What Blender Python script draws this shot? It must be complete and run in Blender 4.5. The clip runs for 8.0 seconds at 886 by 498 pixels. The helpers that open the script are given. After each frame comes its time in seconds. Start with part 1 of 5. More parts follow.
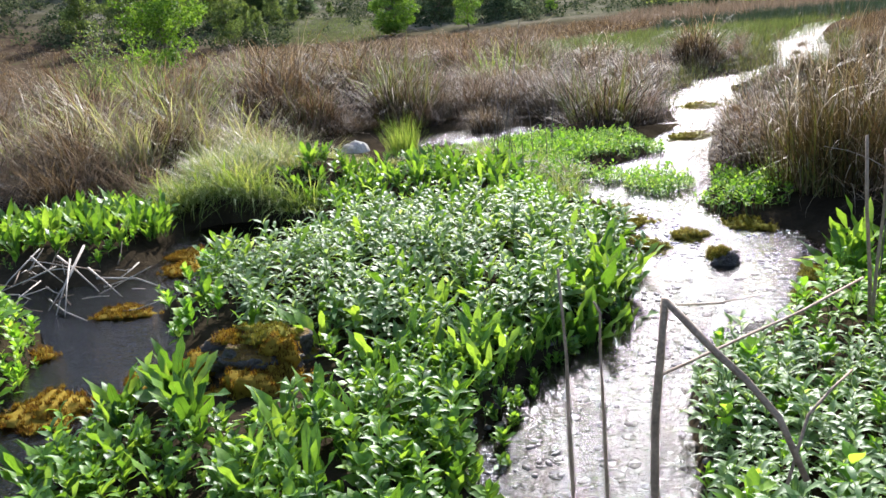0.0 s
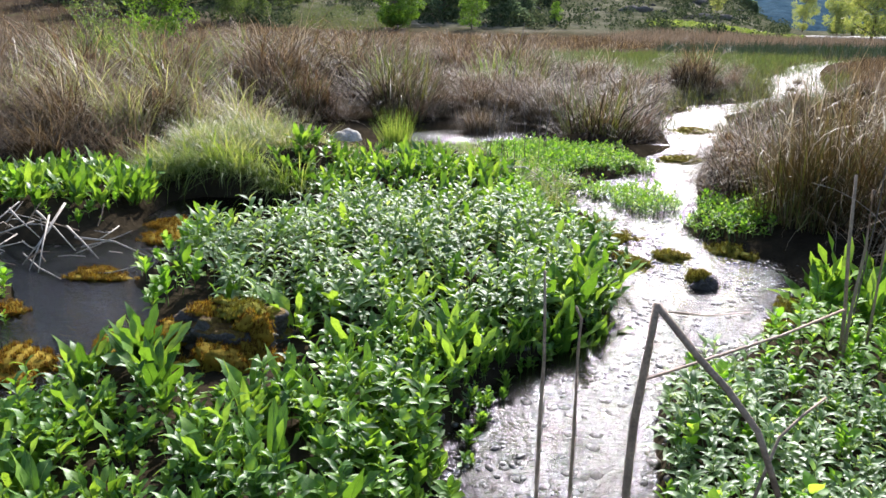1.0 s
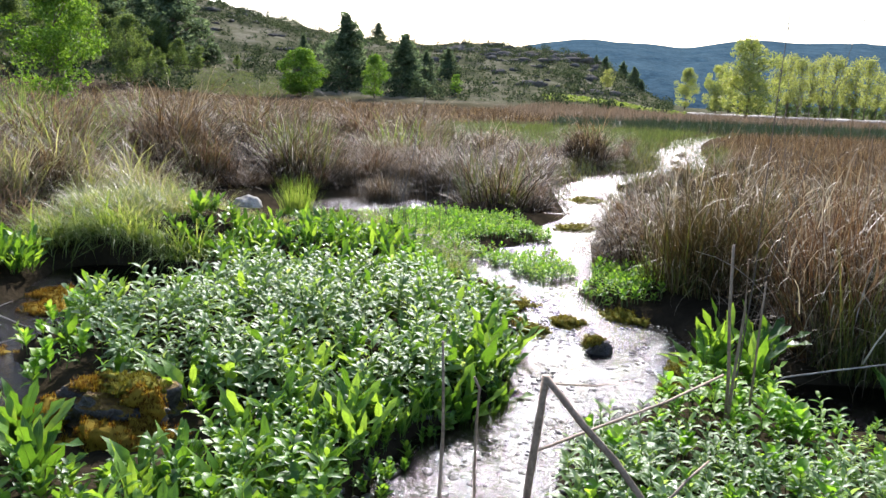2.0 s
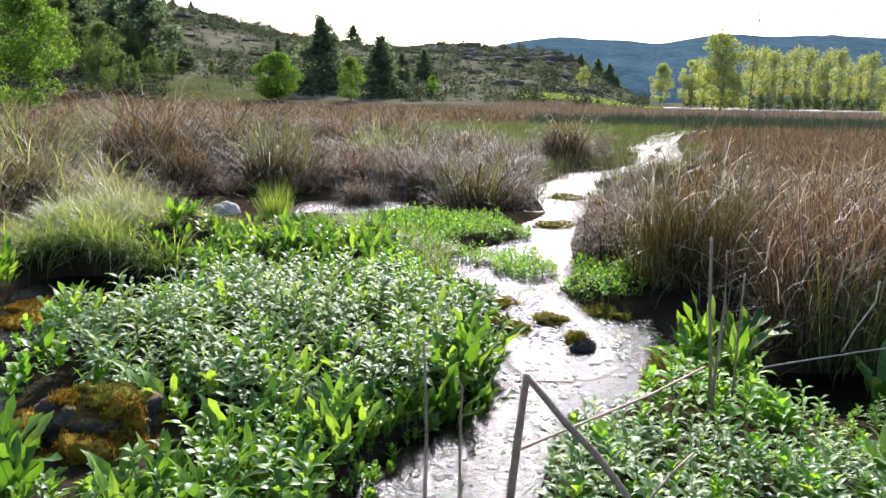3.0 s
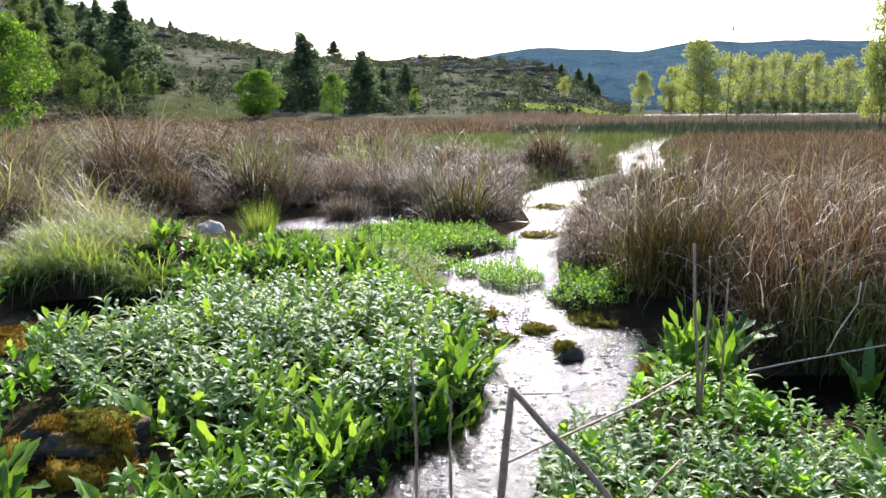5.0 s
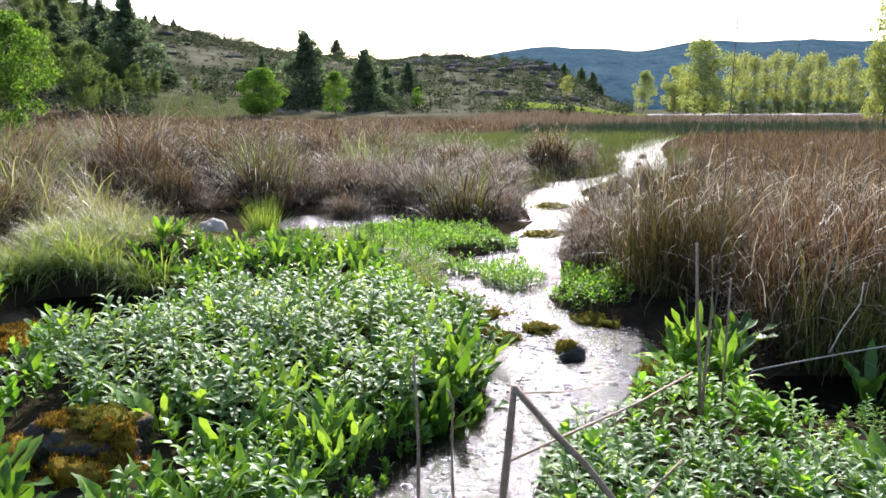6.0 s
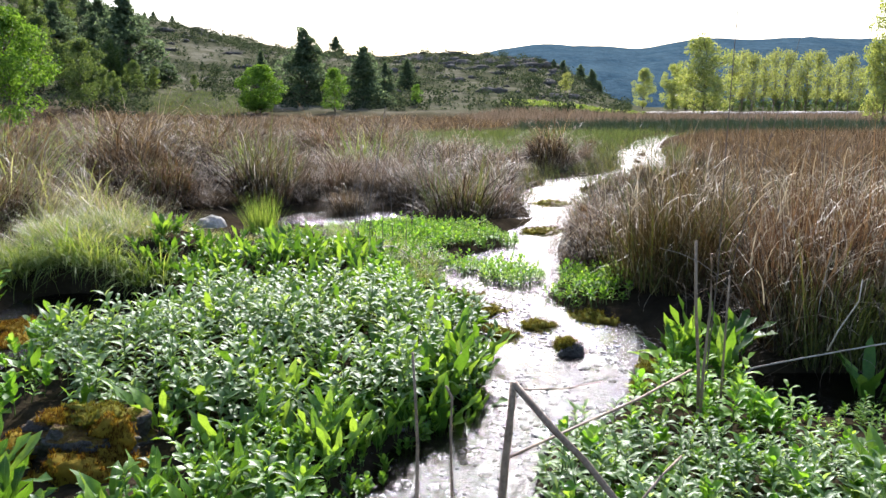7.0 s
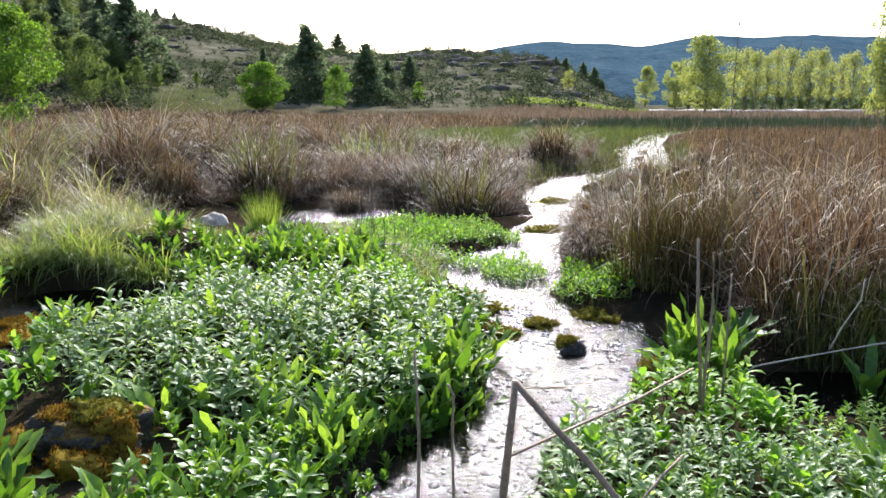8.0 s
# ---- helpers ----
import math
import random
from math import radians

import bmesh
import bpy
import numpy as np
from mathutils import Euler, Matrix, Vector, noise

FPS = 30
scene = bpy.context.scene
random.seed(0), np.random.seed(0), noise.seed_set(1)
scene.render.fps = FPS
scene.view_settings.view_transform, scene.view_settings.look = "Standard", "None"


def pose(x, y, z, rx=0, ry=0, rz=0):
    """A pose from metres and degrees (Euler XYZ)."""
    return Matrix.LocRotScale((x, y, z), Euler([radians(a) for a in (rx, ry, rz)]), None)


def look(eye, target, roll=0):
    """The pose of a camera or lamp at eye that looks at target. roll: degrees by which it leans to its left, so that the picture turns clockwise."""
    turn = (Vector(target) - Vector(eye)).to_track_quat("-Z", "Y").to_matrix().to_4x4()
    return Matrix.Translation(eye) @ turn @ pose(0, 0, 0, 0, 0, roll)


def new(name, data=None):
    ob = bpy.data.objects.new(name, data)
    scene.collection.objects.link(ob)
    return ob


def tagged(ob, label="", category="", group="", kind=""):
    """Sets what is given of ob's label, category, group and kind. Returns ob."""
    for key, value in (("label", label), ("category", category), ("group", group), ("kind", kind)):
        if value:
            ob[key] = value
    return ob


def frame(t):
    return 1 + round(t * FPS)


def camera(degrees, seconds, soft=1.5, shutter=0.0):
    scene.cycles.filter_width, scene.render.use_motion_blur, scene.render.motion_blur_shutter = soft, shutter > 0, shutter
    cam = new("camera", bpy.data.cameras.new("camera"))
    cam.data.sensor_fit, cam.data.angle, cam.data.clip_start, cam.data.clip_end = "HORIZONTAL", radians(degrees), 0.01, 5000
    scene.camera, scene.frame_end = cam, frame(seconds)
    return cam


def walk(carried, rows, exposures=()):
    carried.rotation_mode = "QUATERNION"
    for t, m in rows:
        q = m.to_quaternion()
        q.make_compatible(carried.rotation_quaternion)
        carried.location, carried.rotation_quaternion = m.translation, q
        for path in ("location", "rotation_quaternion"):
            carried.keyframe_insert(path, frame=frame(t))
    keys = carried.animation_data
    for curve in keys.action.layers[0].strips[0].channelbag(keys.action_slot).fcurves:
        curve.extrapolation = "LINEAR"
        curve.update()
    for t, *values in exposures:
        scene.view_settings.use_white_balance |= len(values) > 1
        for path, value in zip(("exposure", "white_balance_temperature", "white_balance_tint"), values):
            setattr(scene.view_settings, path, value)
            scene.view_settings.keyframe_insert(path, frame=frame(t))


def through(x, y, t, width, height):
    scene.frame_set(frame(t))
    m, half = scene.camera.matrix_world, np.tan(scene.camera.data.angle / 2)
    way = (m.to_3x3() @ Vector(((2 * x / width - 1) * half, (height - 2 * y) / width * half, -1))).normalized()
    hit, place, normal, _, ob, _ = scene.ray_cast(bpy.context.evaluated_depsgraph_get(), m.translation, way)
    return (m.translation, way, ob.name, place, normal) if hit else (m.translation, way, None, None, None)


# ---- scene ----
cam = camera(59.4, 8.0)
PATH = [
    (0, (0.002, 0.003, 1.499), (-0.362, 1.89, 0.946), -5.4),
    (0.1, (-0.002, -0.002, 1.495), (-0.343, 1.887, 0.934), -5.0),
    (0.2, (-0.002, -0.002, 1.49), (-0.315, 1.889, 0.922), -4.7),
    (0.3, (-0.005, -0.003, 1.488), (-0.319, 1.886, 0.911), -4.3),
    (0.4, (-0.011, -0.006, 1.484), (-0.377, 1.864, 0.878), -3.4),
    (0.5, (-0.015, -0.004, 1.483), (-0.394, 1.862, 0.87), -2.9),
    (0.6, (-0.014, -0.003, 1.48), (-0.412, 1.857, 0.864), -2.4),
    (0.7, (-0.019, 0.0, 1.479), (-0.418, 1.864, 0.874), -1.2),
    (0.8, (-0.015, 0.001, 1.478), (-0.403, 1.871, 0.883), -0.7),
    (0.9, (-0.017, 0.0, 1.479), (-0.359, 1.889, 0.916), 0.6),
    (1, (-0.019, -0.003, 1.481), (-0.332, 1.892, 0.924), 1.0),
    (1.2, (-0.019, -0.007, 1.481), (-0.275, 1.91, 0.97), 2.2),
    (1.3, (-0.017, -0.01, 1.484), (-0.257, 1.914, 0.993), 2.5),
    (1.5, (-0.015, -0.013, 1.49), (-0.206, 1.924, 1.029), 2.7),
    (1.7, (-0.011, -0.005, 1.489), (-0.137, 1.951, 1.093), 2.5),
    (1.8, (-0.009, -0.006, 1.49), (-0.114, 1.955, 1.11), 2.6),
    (2, (-0.008, -0.018, 1.498), (-0.083, 1.943, 1.113), 2.5),
    (2.2, (-0.004, -0.015, 1.494), (-0.061, 1.946, 1.105), 1.8),
    (3.3, (0.0, -0.006, 1.494), (-0.013, 1.959, 1.121), 0.7),
    (3.5, (0.002, -0.014, 1.5), (0.002, 1.952, 1.135), 0.1),
    (4, (0.004, -0.016, 1.501), (0.02, 1.952, 1.15), -0.5),
    (4.5, (0.004, -0.015, 1.501), (0.015, 1.954, 1.151), -0.5),
    (6, (0.002, -0.017, 1.501), (0.004, 1.952, 1.148), -0.2),
    (6.5, (0.003, -0.016, 1.5), (0.006, 1.951, 1.142), -0.1),
    (7, (0.001, -0.017, 1.5), (0.006, 1.951, 1.14), -0.1),
    (7.5, (0.001, -0.017, 1.501), (-0.003, 1.95, 1.137), -0.0),
    (8, (0.001, -0.016, 1.501), (0.001, 1.95, 1.135), -0.0),
]
walk(cam, [(t, look(eye, target, roll)) for t, eye, target, roll in PATH], [(0, 1.42, 6130, 16), (0.45, 1.25, 6130, 16), (1.6, 1.28, 6130, 16), (2.2, 1.28, 6130, 16), (8, 1.28, 6130, 16)])

# ---- light ----
SUN_AZ, SUN_EL = radians(3), radians(34)      # clockwise from +y; above the horizon
world = bpy.data.worlds.new("sky")
scene.world = world
world.use_nodes = True
wt = world.node_tree
sky = wt.nodes.new("ShaderNodeTexSky")
sky.sky_type, sky.sun_disc = "NISHITA", False
sky.sun_elevation, sky.sun_rotation = SUN_EL, SUN_AZ
sky.dust_density, sky.air_density = 2.0, 1.0
wt.links.new(sky.outputs[0], wt.nodes["Background"].inputs[0])
wt.nodes["Background"].inputs[1].default_value = 0.12
sun = new("sun", bpy.data.lights.new("sun", "SUN"))
sun.data.energy, sun.data.angle, sun.data.color = 4.5, radians(0.53), (1.0, 0.965, 0.91)
to_sun = Vector((math.sin(SUN_AZ) * math.cos(SUN_EL), math.cos(SUN_AZ) * math.cos(SUN_EL), math.sin(SUN_EL)))
sun.matrix_world = look(to_sun * 50, (0, 0, 0))


# ---- materials ----
def material(name):
    m = bpy.data.materials.new(name)
    m.use_nodes = True
    nt = m.node_tree
    return m, nt, nt.nodes["Principled BSDF"], nt.nodes["Material Output"]


def ramp(nt, fac, stops):
    r = nt.nodes.new("ShaderNodeValToRGB")
    els = r.color_ramp.elements
    while len(els) < len(stops):
        els.new(0.5)
    for e, (p, c) in zip(els, stops):
        e.position, e.color = p, (*c, 1)
    nt.links.new(fac, r.inputs[0])
    return r.outputs[0]


def noise_tex(nt, scale, detail=4, rough=0.6, coords=None):
    n = nt.nodes.new("ShaderNodeTexNoise")
    n.inputs["Scale"].default_value, n.inputs["Detail"].default_value, n.inputs["Roughness"].default_value = scale, detail, rough
    if coords is None:
        coords = nt.nodes.new("ShaderNodeNewGeometry").outputs["Position"]
    nt.links.new(coords, n.inputs["Vector"])
    return n.outputs["Fac"]


def blend(nt, fac, a, b, mode="MIX"):
    n = nt.nodes.new("ShaderNodeMix")
    n.data_type, n.blend_type = "RGBA", mode
    for sock, v in ((n.inputs[0], fac), (n.inputs[6], a), (n.inputs[7], b)):
        if isinstance(v, bpy.types.NodeSocket):
            nt.links.new(v, sock)
        else:
            sock.default_value = v if isinstance(v, float) else (*v, 1)
    return n.outputs[2]


def bump(nt, height, strength, distance=0.02):
    b = nt.nodes.new("ShaderNodeBump")
    b.inputs["Strength"].default_value, b.inputs["Distance"].default_value = strength, distance
    nt.links.new(height, b.inputs["Height"])
    return b.outputs[0]


def foliage(name, stops, rough=0.45, through=0.4, glow=(1.3, 1.25, 0.5), per="island", patch=0.7, spec=0.5, relief=0.15):
    """Leaf or blade: colour varied from piece to piece and patch to patch, and light that shines through."""
    m, nt, p, out = material(name)
    if per == "island":
        rnd = nt.nodes.new("ShaderNodeNewGeometry").outputs["Random Per Island"]
    else:
        rnd = nt.nodes.new("ShaderNodeObjectInfo").outputs["Random"]
    n = noise_tex(nt, patch, 3)
    nt.links.new(bump(nt, noise_tex(nt, 150, 3), relief, 0.01), p.inputs["Normal"])
    mix = nt.nodes.new("ShaderNodeMath")
    mix.operation = "MULTIPLY_ADD"
    nt.links.new(n, mix.inputs[0])
    mix.inputs[1].default_value = 0.6
    sub = nt.nodes.new("ShaderNodeMath")
    sub.operation = "MULTIPLY_ADD"
    nt.links.new(rnd, sub.inputs[0])
    sub.inputs[1].default_value, sub.inputs[2].default_value = 0.9, -0.22
    nt.links.new(sub.outputs[0], mix.inputs[2])
    col = ramp(nt, mix.outputs[0], stops)
    fine = noise_tex(nt, 60, 2)
    col = blend(nt, 0.35, col, ramp(nt, fine, [(0.3, (0.5, 0.5, 0.5)), (0.7, (1.3, 1.3, 1.3))]), "MULTIPLY")
    nt.links.new(col, p.inputs["Base Color"])
    p.inputs["Roughness"].default_value = rough
    p.inputs["Specular IOR Level"].default_value = spec
    if through > 0:
        tr = nt.nodes.new("ShaderNodeBsdfTranslucent")
        nt.links.new(blend(nt, 1.0, col, glow, "MULTIPLY"), tr.inputs[0])
        ms = nt.nodes.new("ShaderNodeMixShader")
        ms.inputs[0].default_value = through
        nt.links.new(p.outputs[0], ms.inputs[1])
        nt.links.new(tr.outputs[0], ms.inputs[2])
        nt.links.new(ms.outputs[0], out.inputs[0])
    return m


def solid(name, stops, scale, rough=0.8, relief=0.5, distance=0.02, fine=8, spec=0.5):
    m, nt, p, out = material(name)
    n = noise_tex(nt, scale, 6, 0.65)
    f = noise_tex(nt, scale * fine, 4)
    col = ramp(nt, n, stops)
    col = blend(nt, 0.6, col, ramp(nt, f, [(0.3, (0.45, 0.45, 0.45)), (0.7, (1.25, 1.25, 1.25))]), "MULTIPLY")
    nt.links.new(col, p.inputs["Base Color"])
    p.inputs["Roughness"].default_value, p.inputs["Specular IOR Level"].default_value = rough, spec
    nt.links.new(bump(nt, f, relief, distance), p.inputs["Normal"])
    return m


M_DOCK = foliage("dock_leaf_green", [(0.1, (0.045, 0.12, 0.018)), (0.5, (0.105, 0.235, 0.034)), (0.9, (0.22, 0.38, 0.07))], 0.42, 0.45, (1.45, 1.25, 0.42), per="object", patch=5.0, spec=0.42)
M_MINT = foliage("mint_leaf_grey_green", [(0.12, (0.085, 0.16, 0.045)), (0.5, (0.18, 0.3, 0.11)), (0.8, (0.28, 0.4, 0.19)), (0.95, (0.35, 0.45, 0.26))], 0.5, 0.48, (1.3, 1.25, 0.45), patch=3.0, spec=0.42)
M_MINTLEAF = foliage("mint_leaf_single", [(0.12, (0.085, 0.16, 0.045)), (0.5, (0.18, 0.3, 0.11)), (0.8, (0.28, 0.4, 0.19)), (0.95, (0.35, 0.45, 0.26))], 0.43, 0.48, (1.3, 1.25, 0.45), per="object", patch=3.0, spec=0.5)
M_DOCKHERB = foliage("broad_herb_leaf", [(0.12, (0.045, 0.12, 0.018)), (0.5, (0.11, 0.245, 0.035)), (0.9, (0.22, 0.39, 0.07))], 0.42, 0.48, (1.45, 1.25, 0.42), patch=4.0, spec=0.42)
M_STEM = foliage("green_stem", [(0.2, (0.07, 0.14, 0.03)), (0.8, (0.14, 0.22, 0.06))], 0.5, 0.2)
M_RIB = foliage("pale_leaf_rib", [(0.2, (0.2, 0.32, 0.08)), (0.8, (0.32, 0.44, 0.14))], 0.45, 0.5, (1.3, 1.2, 0.5), per="object")
M_CRESS = foliage("cress_leaf", [(0.2, (0.1, 0.24, 0.025)), (0.6, (0.2, 0.4, 0.05)), (0.9, (0.33, 0.5, 0.1))], 0.5, 0.55, (1.3, 1.25, 0.45), patch=2.0, spec=0.35)
M_GRASS = foliage("fresh_grass", [(0.2, (0.1, 0.165, 0.03)), (0.55, (0.19, 0.28, 0.06)), (0.9, (0.36, 0.41, 0.16))], 0.5, 0.46, patch=1.5, spec=0.35)
M_RUSH = foliage("dry_rush_brown", [(0.1, (0.028, 0.019, 0.01)), (0.45, (0.085, 0.06, 0.032)), (0.8, (0.18, 0.135, 0.075)), (1.0, (0.36, 0.29, 0.18))], 0.55, 0.3, (1.3, 1.08, 0.75), spec=0.12)
M_DEADLEAF = foliage("dead_rush_thatch", [(0.1, (0.02, 0.015, 0.01)), (0.6, (0.06, 0.043, 0.028)), (0.95, (0.16, 0.12, 0.08))], 0.7, 0.1, (1.2, 1.05, 0.8), spec=0.12)
M_RUST = foliage("rusty_rush", [(0.1, (0.04, 0.022, 0.012)), (0.5, (0.12, 0.068, 0.036)), (0.9, (0.26, 0.175, 0.1))], 0.55, 0.28, (1.2, 1.0, 0.7), spec=0.12)
M_OLIVERUSH = foliage("olive_brown_rush", [(0.1, (0.026, 0.019, 0.008)), (0.5, (0.078, 0.055, 0.024)), (0.9, (0.18, 0.135, 0.065))], 0.5, 0.3, (1.2, 1.1, 0.6), spec=0.35)
M_DARKRUSH = foliage("dark_brown_rush", [(0.1, (0.016, 0.012, 0.007)), (0.5, (0.05, 0.036, 0.019)), (0.85, (0.12, 0.09, 0.05)), (1.0, (0.27, 0.22, 0.14))], 0.5, 0.2, (1.2, 1.05, 0.7), spec=0.35)
M_THATCH = foliage("fallen_pale_thatch", [(0.1, (0.075, 0.055, 0.034)), (0.5, (0.175, 0.135, 0.085)), (0.9, (0.34, 0.28, 0.19))], 0.6, 0.3, (1.3, 1.08, 0.75), spec=0.12)
M_HAY = foliage("olive_hay_grass", [(0.15, (0.14, 0.17, 0.055)), (0.5, (0.28, 0.31, 0.12)), (0.9, (0.48, 0.48, 0.26))], 0.5, 0.45, (1.2, 1.15, 0.6), patch=1.5, spec=0.4)
M_RUSHG = foliage("green_rush", [(0.2, (0.04, 0.055, 0.014)), (0.6, (0.095, 0.115, 0.026)), (0.9, (0.19, 0.2, 0.055))], 0.5, 0.3)
M_STRAW = foliage("pale_straw", [(0.2, (0.22, 0.17, 0.10)), (0.6, (0.38, 0.32, 0.21)), (0.9, (0.6, 0.53, 0.38))], 0.5, 0.25, (1.1, 1.0, 0.85), spec=0.4)
M_REEDTAN = foliage("tan_reed", [(0.2, (0.145, 0.11, 0.07)), (0.6, (0.215, 0.165, 0.112)), (0.9, (0.3, 0.24, 0.175))], 0.7, 0.25, (1.1, 1.0, 0.9), patch=0.08, spec=0.1)
M_SEDGE = foliage("green_sedge", [(0.2, (0.06, 0.085, 0.028)), (0.6, (0.095, 0.135, 0.04)), (0.9, (0.15, 0.185, 0.075))], 0.6, 0.35, patch=0.1)
M_DARKSEDGE = foliage("dark_bulrush", [(0.2, (0.02, 0.04, 0.018)), (0.8, (0.04, 0.07, 0.03))], 0.5, 0.15, patch=0.1)
M_POPLAR = foliage("poplar_leaf", [(0.2, (0.2, 0.235, 0.062)), (0.6, (0.28, 0.31, 0.09)), (0.9, (0.36, 0.375, 0.135))], 0.9, 0.66, (1.1, 1.08, 0.85), patch=0.15, spec=0.0)
M_PALEPOP = foliage("pale_poplar_leaf", [(0.2, (0.2, 0.25, 0.09)), (0.6, (0.3, 0.35, 0.14)), (0.9, (0.4, 0.42, 0.2))], 0.6, 0.5, patch=0.15)
M_OLIVE = foliage("olive_shrub_leaf", [(0.2, (0.062, 0.1, 0.036)), (0.6, (0.11, 0.16, 0.058)), (0.9, (0.175, 0.235, 0.095))], 0.6, 0.48, patch=0.3, spec=0.2)
M_WILLOW = foliage("willow_leaf", [(0.2, (0.07, 0.15, 0.02)), (0.6, (0.13, 0.245, 0.03)), (0.9, (0.2, 0.33, 0.07))], 0.6, 0.45, patch=0.3, spec=0.15)
M_PINE = foliage("pine_needles", [(0.2, (0.068, 0.1, 0.055)), (0.6, (0.12, 0.165, 0.09)), (0.9, (0.19, 0.235, 0.135))], 0.8, 0.5, (1.1, 1.15, 0.85), patch=0.3, spec=0.1)
M_SCRUB = foliage("scrub_leaf", [(0.2, (0.032, 0.048, 0.024)), (0.55, (0.066, 0.086, 0.045)), (0.9, (0.14, 0.15, 0.085))], 0.8, 0.25, (1.0, 1.05, 0.8), patch=0.06, spec=0.0)
M_BARK = solid("bark", [(0.3, (0.09, 0.065, 0.045)), (0.7, (0.2, 0.16, 0.12))], 6)
M_ROCK = solid("wet_tufa", [(0.3, (0.03, 0.027, 0.024)), (0.55, (0.085, 0.075, 0.065)), (0.8, (0.19, 0.17, 0.145))], 9, 0.6, 1.0, 0.03)
M_PALEROCK = solid("pale_limestone", [(0.3, (0.3, 0.27, 0.22)), (0.7, (0.52, 0.48, 0.41))], 7, 0.8, 0.9)
M_OUTCROP = solid("grey_outcrop", [(0.3, (0.06, 0.055, 0.05)), (0.7, (0.2, 0.185, 0.165))], 0.8, 0.9, 0.8, 0.2, 8, 0.0)
M_MOSS = foliage("golden_moss", [(0.2, (0.07, 0.03, 0.01)), (0.5, (0.2, 0.1, 0.018)), (0.8, (0.33, 0.24, 0.035))], 0.9, 0.3, (1.2, 1.05, 0.5), patch=14.0, spec=0.05, relief=1.0)
M_GREENMOSS = foliage("stream_moss", [(0.25, (0.07, 0.052, 0.015)), (0.5, (0.16, 0.13, 0.025)), (0.8, (0.23, 0.23, 0.042))], 0.9, 0.3, (1.2, 1.15, 0.5), patch=14.0, spec=0.05, relief=1.0)
M_PEBBLE = solid("wet_pebble", [(0.3, (0.03, 0.027, 0.022)), (0.7, (0.14, 0.125, 0.1))], 8, 0.35, 0.3)
M_DEAD = solid("dead_stalk", [(0.3, (0.17, 0.115, 0.07)), (0.7, (0.36, 0.26, 0.17))], 25, 0.7, 0.4, 0.003)
M_TWIG = solid("dark_twig", [(0.3, (0.06, 0.045, 0.035)), (0.7, (0.14, 0.11, 0.09))], 25, 0.7, 0.4, 0.003)
M_STICK = solid("bleached_stick", [(0.3, (0.26, 0.22, 0.17)), (0.7, (0.52, 0.47, 0.39))], 25, 0.7, 0.4, 0.003)


def ground_material():
    m, nt, p, out = material("marsh_soil")
    big, mid, fine = noise_tex(nt, 0.09, 5), noise_tex(nt, 1.1, 5), noise_tex(nt, 18, 5)
    soil = ramp(nt, mid, [(0.3, (0.018, 0.014, 0.009)), (0.7, (0.05, 0.04, 0.025))])
    thatch = ramp(nt, mid, [(0.3, (0.035, 0.026, 0.018)), (0.55, (0.085, 0.062, 0.04)), (0.75, (0.06, 0.075, 0.025))])
    hill = ramp(nt, noise_tex(nt, 0.09, 8, 0.75), [(0.36, (0.045, 0.053, 0.028)), (0.5, (0.095, 0.095, 0.058)), (0.66, (0.19, 0.175, 0.13))])
    geo = nt.nodes.new("ShaderNodeNewGeometry")
    sep = nt.nodes.new("ShaderNodeSeparateXYZ")
    nt.links.new(geo.outputs["Position"], sep.inputs[0])
    def step(sock, lo, hi):
        r = nt.nodes.new("ShaderNodeMapRange")
        nt.links.new(sock, r.inputs[0])
        r.inputs[1].default_value, r.inputs[2].default_value = lo, hi
        return r.outputs[0]
    col = blend(nt, step(sep.outputs[1], 15.0, 24.0), soil, thatch)
    col = blend(nt, step(sep.outputs[1], 90.0, 110.0), col, hill)
    col = blend(nt, 0.5, col, ramp(nt, fine, [(0.3, (0.5, 0.5, 0.5)), (0.7, (1.3, 1.3, 1.3))]), "MULTIPLY")
    nt.links.new(col, p.inputs["Base Color"])
    p.inputs["Roughness"].default_value = 0.95
    p.inputs["Specular IOR Level"].default_value = 0.0
    nt.links.new(bump(nt, fine, 0.8, 0.03), p.inputs["Normal"])
    return m


